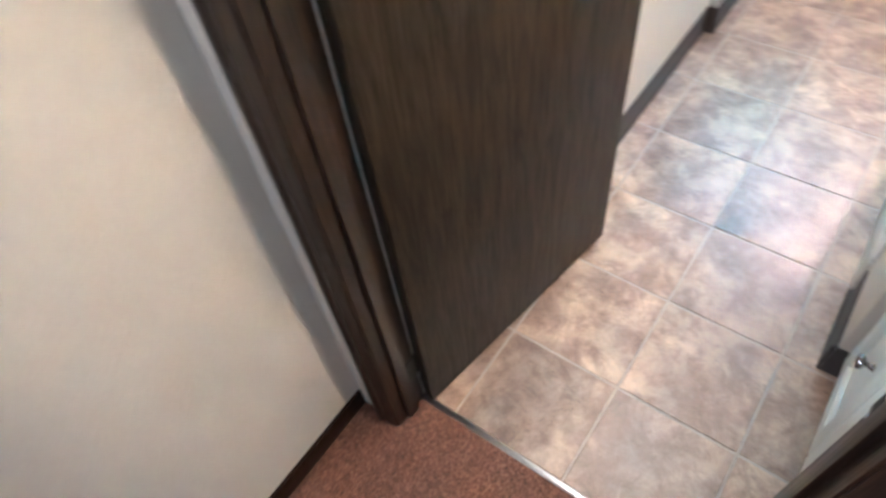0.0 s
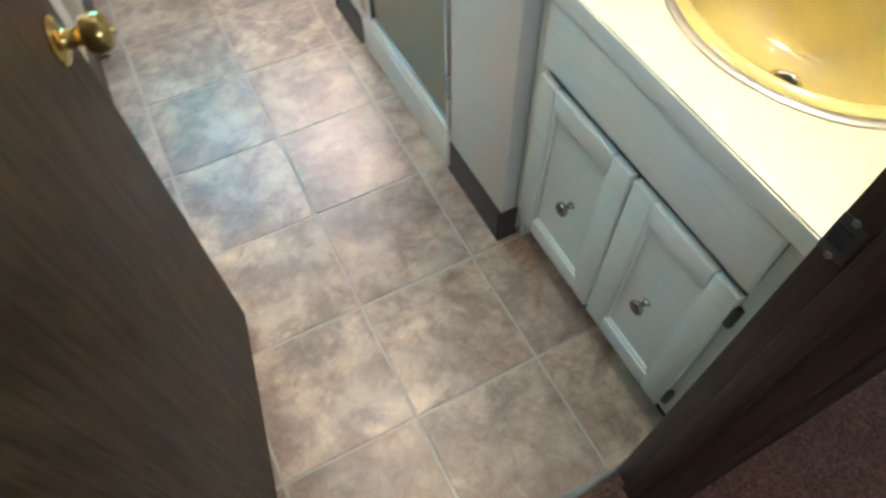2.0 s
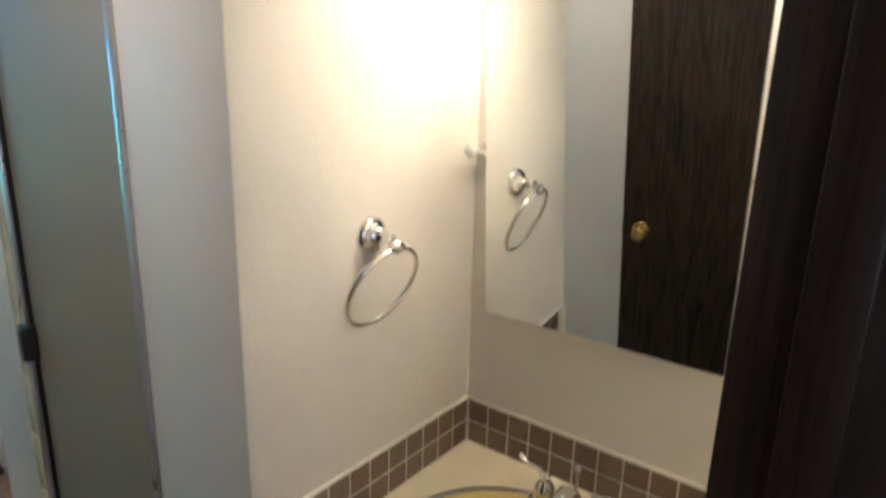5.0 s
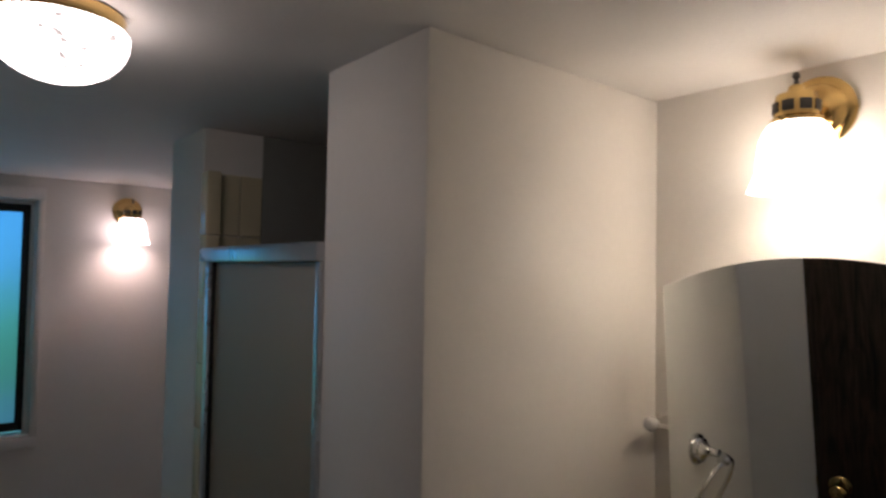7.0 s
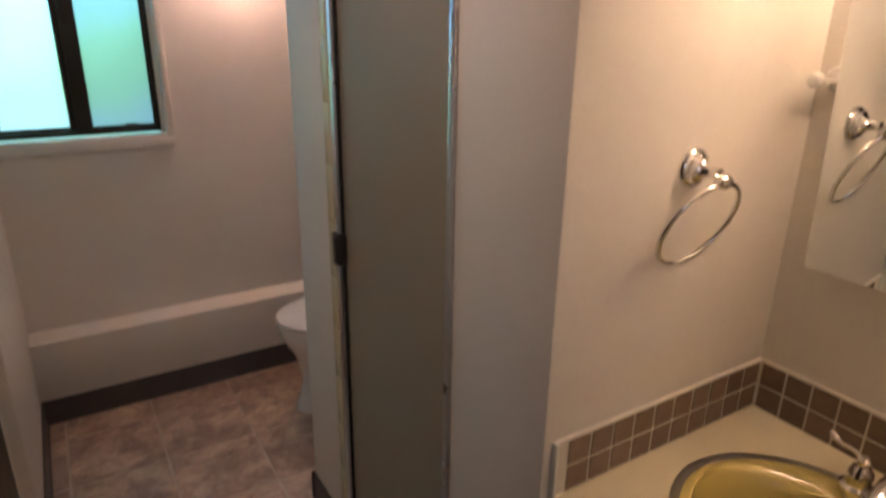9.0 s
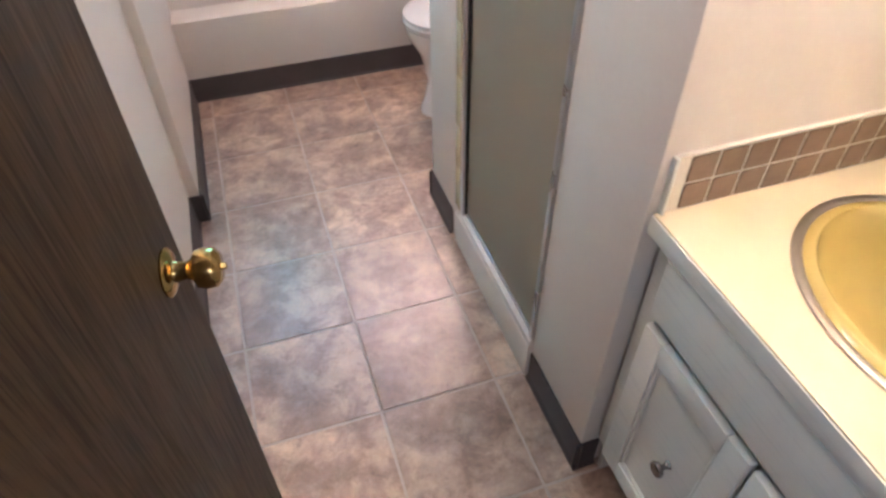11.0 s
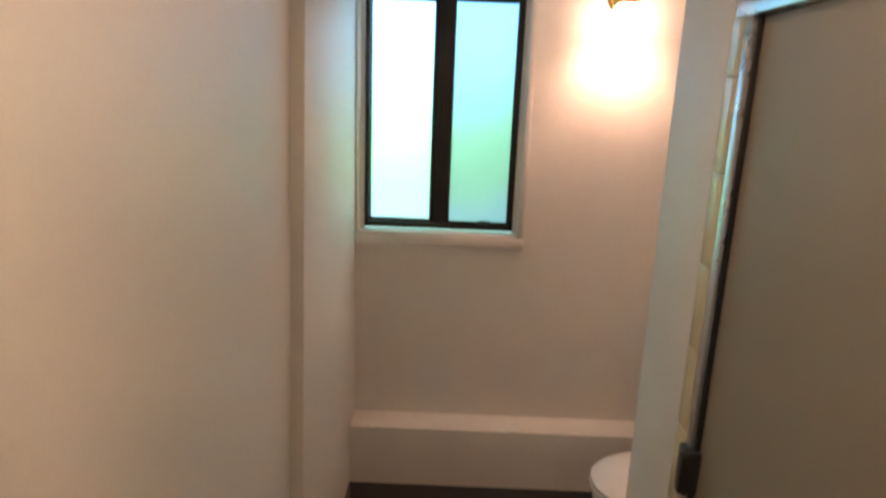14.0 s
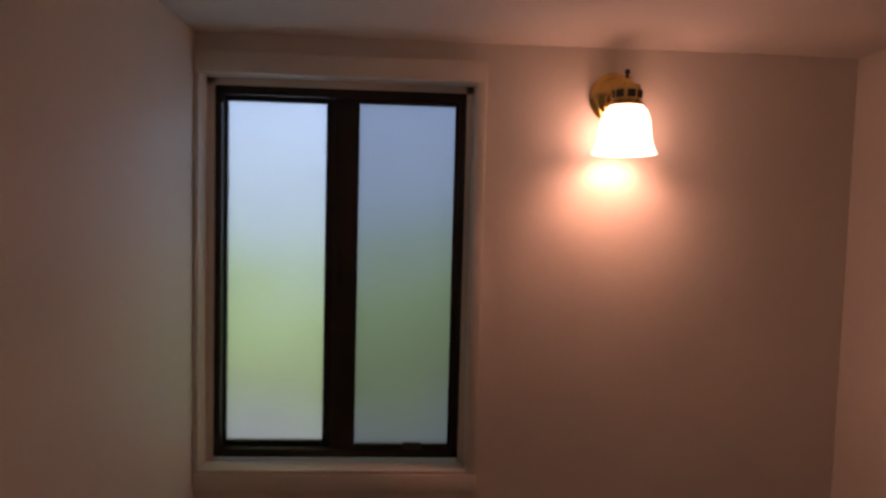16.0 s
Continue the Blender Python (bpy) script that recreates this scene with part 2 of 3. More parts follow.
BASEWOOD_Y = wood("dark_stained_base", (0.010, 0.0045, 0.003), (0.040, 0.018, 0.011), 0.38, along=1)
VINYL = vinyl()
CARPET = carpet_mat()
SHOWERGLASS = frosted("obscure_shower_glass", (0.47, 0.42, 0.325), 0.5, 0.40)
PANE = frosted_pane("frosted_window_glass", (0.92, 0.96, 0.95))
SCREENPANE = frosted_pane("frosted_glass_behind_screen", (0.43, 0.51, 0.54))
SHADE = glow("glowing_opal_glass", (1.0, 0.85, 0.75), 8.0)
BRIGHTSHADE = glow("glowing_opal_glass_vanity", (1.0, 0.91, 0.67), 14.0)
DOME = glow("glowing_etched_dome", (1.0, 0.90, 0.74), 10.5, marks=1.0)
mm, mn, ml, mp_ = shader("mirror_silver")
mp_.inputs["Base Color"].default_value = (0.86, 0.89, 0.87, 1)
mp_.inputs["Metallic"].default_value, mp_.inputs["Roughness"].default_value = 1.0, 0.015
MIRROR = mm


# ---- building helpers ----
def smooth(bm, limit=40):
    for f in bm.faces:
        f.smooth = True
    for e in bm.edges:
        if len(e.link_faces) == 2 and e.calc_face_angle(0) > radians(limit):
            e.smooth = False


def mesh_of(name, bm, material):
    bmesh.ops.recalc_face_normals(bm, faces=bm.faces)
    smooth(bm)
    me = bpy.data.meshes.new(name)
    bm.to_mesh(me)
    bm.free()
    me.materials.append(material)
    return me


def part(name, bm, material, parent=None, label=""):
    ob = new(name, mesh_of(name, bm, material))
    if parent:
        ob.parent = parent
    return tagged(ob, label)


def thing(name, label, category, group="", kind="", place=(0, 0, 0)):
    ob = new(name)
    ob.location = place
    ob.empty_display_size = 0.05
    return tagged(ob, label, category, group, kind)


def box(lo, hi, bevel=0.0, bm=None, seg=2):
    bm = bm or bmesh.new()
    tmp = bmesh.new()
    c = [(a + b) / 2 for a, b in zip(lo, hi)]
    bmesh.ops.create_cube(tmp, size=1, matrix=Matrix.LocRotScale(c, None, [abs(b - a) for a, b in zip(lo, hi)]))
    if bevel:
        bmesh.ops.bevel(tmp, geom=tmp.edges[:], offset=bevel, segments=seg, profile=0.5, affect="EDGES")
    add(bm, tmp)
    return bm


def add(bm, tmp, m=None):
    if m is not None:
        bmesh.ops.transform(tmp, matrix=m, verts=tmp.verts)
    me = bpy.data.meshes.new("tmp")
    tmp.to_mesh(me)
    tmp.free()
    bm.from_mesh(me)
    bpy.data.meshes.remove(me)
    return bm


def lathe(profile, seg=32, m=None, bm=None, sx=1.0, sy=1.0):
    """Turns (radius, height) pairs about z."""
    bm = bm or bmesh.new()
    tmp = bmesh.new()
    rings = []
    for r, z in profile:
        if r < 1e-6:
            rings.append([tmp.verts.new((0, 0, z))])
        else:
            rings.append([tmp.verts.new((r * sx * math.cos(2 * math.pi * i / seg), r * sy * math.sin(2 * math.pi * i / seg), z)) for i in range(seg)])
    for a, b in zip(rings, rings[1:]):
        for i in range(seg):
            j = (i + 1) % seg
            q = [a[i % len(a)], a[j % len(a)], b[j % len(b)], b[i % len(b)]]
            q = list(dict.fromkeys(q))
            if len(q) > 2:
                tmp.faces.new(q)
    return add(bm, tmp, m)


def tube(points, radius, seg=10, bm=None, closed=False):
    """A round bar along points; radius may be a list."""
    bm = bm or bmesh.new()
    tmp = bmesh.new()
    pts = [Vector(p) for p in points]
    n = len(pts)
    rings = []
    up = Vector((0.13, 0.21, 0.97)).normalized()
    for i, p in enumerate(pts):
        d = (pts[(i + 1) % n] - pts[i - 1]) if closed else (pts[min(i + 1, n - 1)] - pts[max(i - 1, 0)])
        d.normalize()
        side = d.cross(up).normalized()
        over = side.cross(d)
        r = radius[i] if isinstance(radius, list) else radius
        rings.append([tmp.verts.new(p + r * (math.cos(2 * math.pi * k / seg) * side + math.sin(2 * math.pi * k / seg) * over)) for k in range(seg)])
    for i in range(n if closed else n - 1):
        a, b = rings[i], rings[(i + 1) % n]
        for k in range(seg):
            tmp.faces.new((a[k], a[(k + 1) % seg], b[(k + 1) % seg], b[k]))
    if not closed:
        tmp.faces.new(rings[0])
        tmp.faces.new(rings[-1])
    return add(bm, tmp)


def profile_bar(outline, length, m):
    """Sweeps an (across, out) outline along local z."""
    bm = bmesh.new()
    low = [bm.verts.new((a, b, 0)) for a, b in outline]
    top = [bm.verts.new((a, b, length)) for a, b in outline]
    k = len(outline)
    for i in range(k):
        bm.faces.new((low[i], low[(i + 1) % k], top[(i + 1) % k], top[i]))
    bm.faces.new(low)
    bm.faces.new(top)
    bmesh.ops.transform(bm, matrix=m, verts=bm.verts)
    return bm


def structure(name, bm, material, label, category="wall"):
    return tagged(part(name, bm, material), label, category, kind="structure")


# ---- the shell ----
H = 2.084
WX, BUMP_X, NY, EX, SY = -0.421, -0.386, 1.885, 1.124, -0.946
MWX = 0.982
AX, AY0, AY1 = 0.413, -0.295, -0.016
BX, BY0, BY1 = 0.405, 0.562, 0.812
structure("wall_west", box((-0.528, SY, 0), (WX, 1.20, H)), WALL, "cream painted wall beside the open door")
wf = box((-0.53, 0.942, 0), (BUMP_X, NY, H), 0.004)
for vert in wf.verts:
    if vert.co.y < 1.0 and vert.co.z > 1.0:
        vert.co.y += 0.17
structure("wall_west_far", wf, WALL, "cream painted wall stepping out into the passage")
wn_ = bmesh.new()
OX0, OX1, OZ0, OZ1 = -0.374, 0.232, 1.102, 1.994
box((-0.53, NY, 0), (OX0, NY + 0.13, H), bm=wn_)
box((OX1, NY, 0), (1.25, NY + 0.13, H), bm=wn_)
box((OX0, NY, 0), (OX1, NY + 0.13, OZ0), bm=wn_)
box((OX0, NY, OZ1), (OX1, NY + 0.13, H), bm=wn_)
structure("wall_north", wn_, WALL, "cream painted end wall with a window opening")
structure("wall_east_far", box((EX, BY1, 0), (EX + 0.12, NY, H)), WALL, "cream painted wall behind the toilet")
structure("wall_shower_back", box((EX, AY1, 0), (EX + 0.12, BY1, H)), SURROUND, "grey green back wall of the shower")
structure("wall_partition_near", box((AX, AY0, 0), (EX, AY1, H), 0.004), WALL, "cream painted thick partition between basin and shower")
structure("wall_partition_far", box((BX, BY0, 0), (EX, BY1, H), 0.004), WALL, "cream painted partition between shower and toilet")
structure("wall_east_near", box((MWX, SY, 0), (EX, AY0, H)), WALL, "cream painted wall behind the wash basin")
ws = bmesh.new()
box((-0.67, -1.045, 0), (-0.438, SY, H), bm=ws)
box((0.349, -1.045, 0), (1.6, SY, H), bm=ws)
box((-0.438, -1.045, 2.025), (0.349, SY, H), bm=ws)
structure("wall_south", ws, WALL, "cream painted wall with the doorway")
structure("ceiling", box((-0.8, -3.5, H), (1.75, 2.1, H + 0.1)), CEIL, "plain painted low ceiling", "ceiling")
structure("floor_slab", box((-0.6, -0.945, -0.1), (1.3, 2.1, -0.0014)), FLOORGROUT, "brown joint backing under the vinyl floor", "floor")
# hall
structure("carpet", box((-0.7, -3.4, -0.1), (1.7, -0.951, 0.004)), CARPET, "rust brown short pile carpet in the hall", "carpet")
# Unseen opening added to the hall wall around the fill lamp
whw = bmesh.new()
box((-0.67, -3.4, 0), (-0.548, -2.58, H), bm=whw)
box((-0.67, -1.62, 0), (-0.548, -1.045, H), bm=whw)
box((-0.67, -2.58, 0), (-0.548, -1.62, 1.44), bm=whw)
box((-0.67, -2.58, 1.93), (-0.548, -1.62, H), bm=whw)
structure("wall_hall_west", whw, WALL, "cream painted hall wall with an added unseen opening")
structure("wall_hall_east", box((1.5, -3.4, 0), (1.62, -1.045, H)), WALL, "plain hall wall")
structure("wall_hall_south", box((-0.67, -3.42, 0), (1.62, -3.3, H)), WALL, "plain hall wall")

# cove base along the walls
COVE_LINE = [(0, 0), (0.013, 0), (0.011, 0.003), (0.007, 0.010), (0.005, 0.018), (0.005, 0.100), (0.003, 0.104), (0, 0.104)]


def cove(p, q, n):
    """A strip of cove base from p to q on a wall that faces n."""
    p, q, n = Vector((*p, 0)), Vector((*q, 0)), Vector((*n, 0))
    d = (q - p).normalized()
    m = Matrix((( n.x, 0, d.x, p.x), (n.y, 0, d.y, p.y), (0, 1, 0, 0), (0, 0, 0, 1)))
    structure("baseboard", profile_bar(COVE_LINE, (q - p).length, m), COVE, "dark brown vinyl cove base along the wall", "baseboard")


cove((WX, -0.93), (WX, 0.942), (1, 0))
cove((WX, 0.942), (BUMP_X + 0.013, 0.942), (0, -1))
cove((BUMP_X, 0.929), (BUMP_X, 1.752), (1, 0))
cove((BUMP_X, 1.752), (EX, 1.752), (0, -1))
cove((BX, BY0 + 0.03), (BX, BY1 + 0.013), (-1, 0))
cove((BX - 0.013, BY1), (EX, BY1), (0, 1))
cove((AX, AY0 - 0.013), (AX, AY1 - 0.004), (-1, 0))
cove((AX - 0.013, AY0), (0.46, AY0), (0, -1))
cove((EX, BY1), (EX, 1.752), (-1, 0))

structure("ledge", box((BUMP_X, 1.752, 0), (EX, NY, 0.352), 0.004), WALL, "low cream painted ledge along the end wall", "ledge")

# ---- doorway ----
DX0, DX1, DZ = -0.418, 0.333, 2.005
frame_ob = thing("door_frame", "dark stained wooden door frame with moulded casing", "door frame", kind="structure")
for x0, x1 in ((DX0 - 0.02, DX0), (DX1, DX1 + 0.02)):
    part("jamb", box((x0, -1.048, 0), (x1, -0.944, DZ), 0.0015), CASEWOOD, frame_ob)
part("head_jamb", box((DX0 - 0.02, -1.048, DZ), (DX1 + 0.02, -0.944, DZ + 0.02)), CASEWOOD_X, frame_ob)
part("stop", box((DX0, -1.015, 0), (DX0 + 0.011, -0.980, DZ), 0.002), CASEWOOD, frame_ob)
part("stop", box((DX1 - 0.011, -1.015, 0), (DX1, -0.980, DZ), 0.002), CASEWOOD, frame_ob)
CASING = [(0, 0), (0.062, 0), (0.062, 0.015), (0.056, 0.018), (0.046, 0.018), (0.041, 0.013), (0.034, 0.012), (0.026, 0.014), (0.020, 0.011), (0.006, 0.009), (0, 0.006)]


def casing(x, sx, y, sy, length=2.03):
    m = Matrix(((sx, 0, 0, x), (0, sy, 0, y), (0, 0, 1, 0), (0, 0, 0, 1)))
    part("casing", profile_bar(CASING, length, m), CASEWOOD, frame_ob)


casing(DX0 - 0.004, -1, -1.046, -1)
casing(DX1 + 0.004, 1, -1.046, -1)
part("head_casing", box((DX0 - 0.066, -1.064, 2.01), (DX1 + 0.066, -1.046, H - 0.002), 0.003), CASEWOOD_X, frame_ob)
strike = part("strike_plate", box((DX1 - 0.0025, -0.974, 0.908), (DX1, -0.944, 0.962), 0.001), DARKMETAL, frame_ob, "dark metal strike plate")
# Raised black patch colours in the shade of the latch hole
part("latch_hole_shade", box((DX1 - 0.0035, -0.966, 0.923), (DX1 - 0.002, -0.948, 0.947)), BLACK, strike)
for z in (0.909, 0.961):
    part("screw", lathe([(0, 0.002), (0.004, 0.0015), (0.0045, 0)], 12, pose(DX1 - 0.0025, -0.959, z, 0, -90, 0)), STEEL, strike)
for z in (0.19, 1.80):
    h = part("hinge", lathe([(0, -0.045), (0.006, -0.045), (0.006, 0.045), (0, 0.045)], 14, pose(DX0 - 0.002, -0.931, z)), DARKMETAL, frame_ob, "dark metal butt hinge")
    part("hinge_leaf", box((DX0 - 0.001, -0.972, z - 0.044), (DX0 + 0.002, -0.934, z + 0.044)), DARKMETAL, h)
structure("threshold_strip", box((DX0, -0.953, 0), (DX1, -0.938, 0.006), 0.002), ALU, "thin pale metal strip between carpet and vinyl", "threshold")

door = thing("door", "dark stained wood-grain flush door standing open", "door", kind="structure")
part("leaf", box((0.0005, -0.041, 0.012), (0.744, -0.005, 1.997), 0.0025), DOORWOOD, door)
for side in (1, -1):
    y = -0.041 if side > 0 else -0.005
    kn = part("doorknob", lathe([(0, 0), (0.031, 0), (0.032, 0.003), (0.027, 0.007), (0.014, 0.010), (0.011, 0.024), (0.014, 0.031), (0.024, 0.037), (0.0265, 0.048), (0.025, 0.060), (0.018, 0.066), (0, 0.067)], 36,
              pose(0.678, y, 0.900, 90 * side, 0, 0)), BRASS, door, "polished brass round doorknob")
    part("lock_button", lathe([(0, 0.074), (0.004, 0.073), (0.005, 0.066), (0.0, 0.066)], 12, pose(0.678, y, 0.900, 90 * side, 0, 0)), BRASS, kn)
part("latch", box((0.743, -0.034, 0.885), (0.747, -0.012, 0.92), 0.001), BRASS, door)
door.matrix_world = pose(-0.425, -0.9385, 0, 0, 0, 80.9)

# hall base on the west wall
structure("baseboard_hall", box((-0.548, -3.3, 0.004), (-0.538, -1.047, 0.075), 0.002), BASEWOOD_Y, "dark stained wooden baseboard in the hall", "baseboard")

# ---- window ----
win = thing("window_1", "frosted sliding window in a dark bronze frame", "window", kind="structure")
FX0, FX1, FZ0, FZ1, FY = -0.357, 0.217, 1.116, 1.978, 1.924
CW = 0.040
for lo, hi in (((BUMP_X + 0.001, NY - 0.016, OZ0 - 0.006), (OX0, NY, 2.02)), ((OX1, NY - 0.016, OZ0 - 0.006), (FX1 + CW, NY, 2.02)),
               ((BUMP_X + 0.001, NY - 0.018, OZ1), (FX1 + CW, NY, 2.040)), ((BUMP_X + 0.001, NY - 0.018, 1.058), (FX1 + CW, NY, OZ0 - 0.004))):
    part("window_casing", box(lo, hi, 0.003), TRIM, win, "cream painted window casing")
part("window_sill", box((OX0, NY - 0.016, OZ0 - 0.004), (OX1, FY, OZ0 + 0.006), 0.002), TRIM, win, "cream painted sill")
for lo, hi in (((OX0, FY + 0.002, OZ0), (FX0 + 0.001, FY + 0.05, OZ1)), ((FX1 - 0.001, FY + 0.002, OZ0), (OX1, FY + 0.05, OZ1)), ((OX0, FY + 0.002, FZ1), (OX1, FY + 0.05, OZ1))):
    part("reveal", box(lo, hi), TRIM, win)
for lo, hi in (((FX0, FY, FZ0), (FX0 + 0.016, FY + 0.05, FZ1)), ((FX1 - 0.016, FY, FZ0), (FX1, FY + 0.05, FZ1)),
               ((FX0, FY, FZ1 - 0.020), (FX1, FY + 0.05, FZ1)), ((FX0, FY, FZ0), (FX1, FY + 0.05, FZ0 + 0.020))):
    part("window_frame", box(lo, hi, 0.002), BRONZE, win)
MX = -0.074
for x0, x1, y0 in ((FX0 + 0.016, MX - 0.008, FY + 0.026), (MX - 0.012, FX1 - 0.016, FY + 0.004)):
    z0, z1, s = FZ0 + 0.020, FZ1 - 0.020, 0.006 if x0 < -0.2 else 0.056
    e = 0.026 if x0 < -0.2 else 0.009
    sash = part("sash", box((x0, y0, z0), (x0 + s, y0 + 0.018, z1), 0.0015), BRONZE, win)
    part("rail", box((x1 - e, y0, z0), (x1, y0 + 0.018, z1), 0.0015), BRONZE, sash)
    part("rail", box((x0 + s, y0, z1 - 0.010), (x1 - e, y0 + 0.018, z1), 0.001), BRONZE, sash)
    part("rail", box((x0 + s, y0, z0), (x1 - e, y0 + 0.018, z0 + 0.010), 0.001), BRONZE, sash)
    pane = part("pane", box((x0 + s, y0 + 0.007, z0 + 0.010), (x1 - e, y0 + 0.011, z1 - 0.010)), PANE if x0 < -0.2 else SCREENPANE, sash, "frosted glass pane")
    pane.visible_shadow = False
part("pull", box((MX - 0.006, FY - 0.004, 1.53), (MX + 0.010, FY + 0.004, 1.62), 0.002), BRONZE, win)
part("latch", box((0.085, FY - 0.002, FZ0 + 0.020), (0.130, FY + 0.010, FZ0 + 0.036), 0.003), DARKMETAL, win, "small dark latch")
backdrop = structure("backdrop", box((-0.75, 2.10, 0.85), (0.60, 2.11, 2.40)), outdoors(), "blurred garden and sky beyond the window", "backdrop")
structure("ground", box((-60, -60, -0.3), (60, 60, -0.2)), plain("lawn", (0.05, 0.10, 0.03), 0.9, vary=0.3, fine=40), "grass outside", "ground")

# ---- shower ----
curb = structure("shower_curb", box((BX - 0.006, AY1, 0), (0.52, BY0, 0.128), 0.004), TRIM, "cream painted curb of the shower", "curb")
structure("shower_floor", box((0.52, AY1, 0), (EX, BY0, 0.05)), CREAMTILE, "cream shower floor", "floor")
sh = thing("shower_door", "obscure glass shower door in an aluminium frame", "shower door")
part("sill_track", box((BX - 0.004, AY1 + 0.001, 0.128), (BX + 0.046, BY0 - 0.036, 0.150), 0.003), WHITEPLASTIC, sh, "white sill track")
part("sill_lip", box((BX + 0.010, AY1 + 0.001, 0.150), (BX + 0.018, BY0 - 0.001, 0.162), 0.001), ALU, sh)
part("header", box((BX - 0.006, AY1 + 0.001, 1.758), (BX + 0.040, BY0 - 0.003, 1.792), 0.004), ALU, sh)
part("side_channel", box((BX + 0.002, AY1 + 0.001, 0.150), (BX + 0.030, AY1 + 0.018, 1.758), 0.002), ALU, sh)
part("side_channel", box((BX - 0.002, BY0 - 0.060, 0.150), (BX + 0.030, BY0 - 0.036, 1.758), 0.003), ALU, sh)
dr = part("glass_panel", box((BX + 0.012, AY1 + 0.022, 0.168), (BX + 0.018, BY0 - 0.068, 1.755)), SHOWERGLASS, sh, "grey obscure glass panel")
part("panel_edge", box((BX + 0.004, BY0 - 0.068, 0.162), (BX + 0.022, BY0 - 0.060, 1.757), 0.001), BLACK, sh, "dark rubber seal")
part("panel_edge", box((BX + 0.008, AY1 + 0.018, 0.162), (BX + 0.022, AY1 + 0.023, 1.757), 0.001), BLACK, sh)
hd = part("handle", box((BX - 0.014, BY0 - 0.078, 0.968), (BX + 0.012, BY0 - 0.038, 1.050), 0.003), DARKMETAL, sh, "dark grey pull handle")
part("grip", box((BX - 0.022, BY0 - 0.080, 0.973), (BX - 0.013, BY0 - 0.060, 1.045), 0.003), DARKMETAL, hd)

# cream tiles at the mouth of the shower
trimset = thing("shower_tile_edging", "cream glazed tiles edging the shower opening", "tile trim", kind="structure")
edge_tile = mesh_of("tile", box((-0.0025, -0.036, 0), (0.030, 0.010, 0.1505), 0.0022, seg=2), CREAMTILE)
face_tile = mesh_of("tile", box((0, -0.006, 0), (0.056, 0.0, 0.150), 0.0018, seg=1), CREAMTILE)
for k in range(12):
    z = 0.152 + 0.152 * k
    if z + 0.15 > H:
        continue
    for mesh, x in ((edge_tile, BX), (face_tile, BX + 0.032), (face_tile, BX + 0.090)):
        o = new("tile", mesh)
        o.parent, o.location = trimset, (x, BY0, z)
structure("shower_panel", box((BX + 0.148, BY0 - 0.004, 0.05), (EX - 0.001, BY0, H - 0.002)), SURROUND, "grey green side panel inside the shower", "panel")
structure("shower_panel_near", box((AX + 0.05, AY1, 0.05), (EX - 0.001, AY1 + 0.004, H - 0.002)), SURROUND, "grey green side panel inside the shower", "panel")

# ---- vanity ----
VX, VY0, VY1 = 0.447, -0.932, -0.308
van = thing("vanity_cabinet", "pale grey painted vanity cabinet with two panelled doors", "cabinet")
ZT = 0.778
for y0, y1 in ((VY0, VY0 + 0.045), (VY1 - 0.045, VY1)):
    part("stile", box((VX, y0, 0.130), (VX + 0.018, y1, ZT), 0.001), CABINET, van)
for z0, z1 in ((ZT - 0.03, ZT), (0.610, 0.650), (0.130, 0.170)):
    part("rail", box((VX, VY0 + 0.045, z0), (VX + 0.018, VY1 - 0.045, z1), 0.001), CABINET, van)
for y0, y1 in ((VY0, VY0 + 0.016), (VY1 - 0.016, VY1)):
    part("side_panel", box((VX + 0.018, y0, 0.0), (MWX - 0.002, y1, ZT), 0.001), CABINET, van)
part("bottom_panel", box((VX + 0.018, VY0 + 0.016, 0.130), (MWX - 0.002, VY1 - 0.016, 0.146)), CABINET, van)
# Toe kick board coloured near black for the shade under the doors
part("toe_kick", box((VX + 0.05, VY0 + 0.016, 0.0), (VX + 0.066, VY1 - 0.016, 0.130)), BLACK, van, "recessed toe kick with its shade coloured black")


def panel_door(y0, y1, z0, z1):
    """A frame-and-panel cabinet door that faces -x."""
    x0, x1, w, g = VX - 0.019, VX - 0.001, 0.052, 0.014
    field = box((x0 + 0.011, y0 + w - 0.002, z0 + w - 0.002), (x1, y1 - w + 0.002, z1 - w + 0.002))
    d = part("door", field, CABINET, van)
    for a, e in ((y0, y0 + w), (y1 - w, y1)):
        part("stile", box((x0, a, z0), (x1, e, z1), 0.004), CABINET, d)
    for a, e in ((z1 - w, z1), (z0, z0 + w)):
        part("rail", box((x0, y0 + w, a), (x1, y1 - w, e), 0.004), CABINET, d)
    for lo, hi in (((x0 + 0.004, y0 + w - 0.001, z0 + w), (x0 + 0.012, y0 + w + g * 0.55, z1 - w)), ((x0 + 0.004, y1 - w - g * 0.55, z0 + w), (x0 + 0.012, y1 - w + 0.001, z1 - w)),
                   ((x0 + 0.004, y0 + w, z1 - w - g * 0.55), (x0 + 0.012, y1 - w, z1 - w + 0.001)), ((x0 + 0.004, y0 + w, z0 + w - 0.001), (x0 + 0.012, y1 - w, z0 + w + g * 0.55))):
        part("moulding", box(lo, hi, 0.003), CABINET, d)
    return d


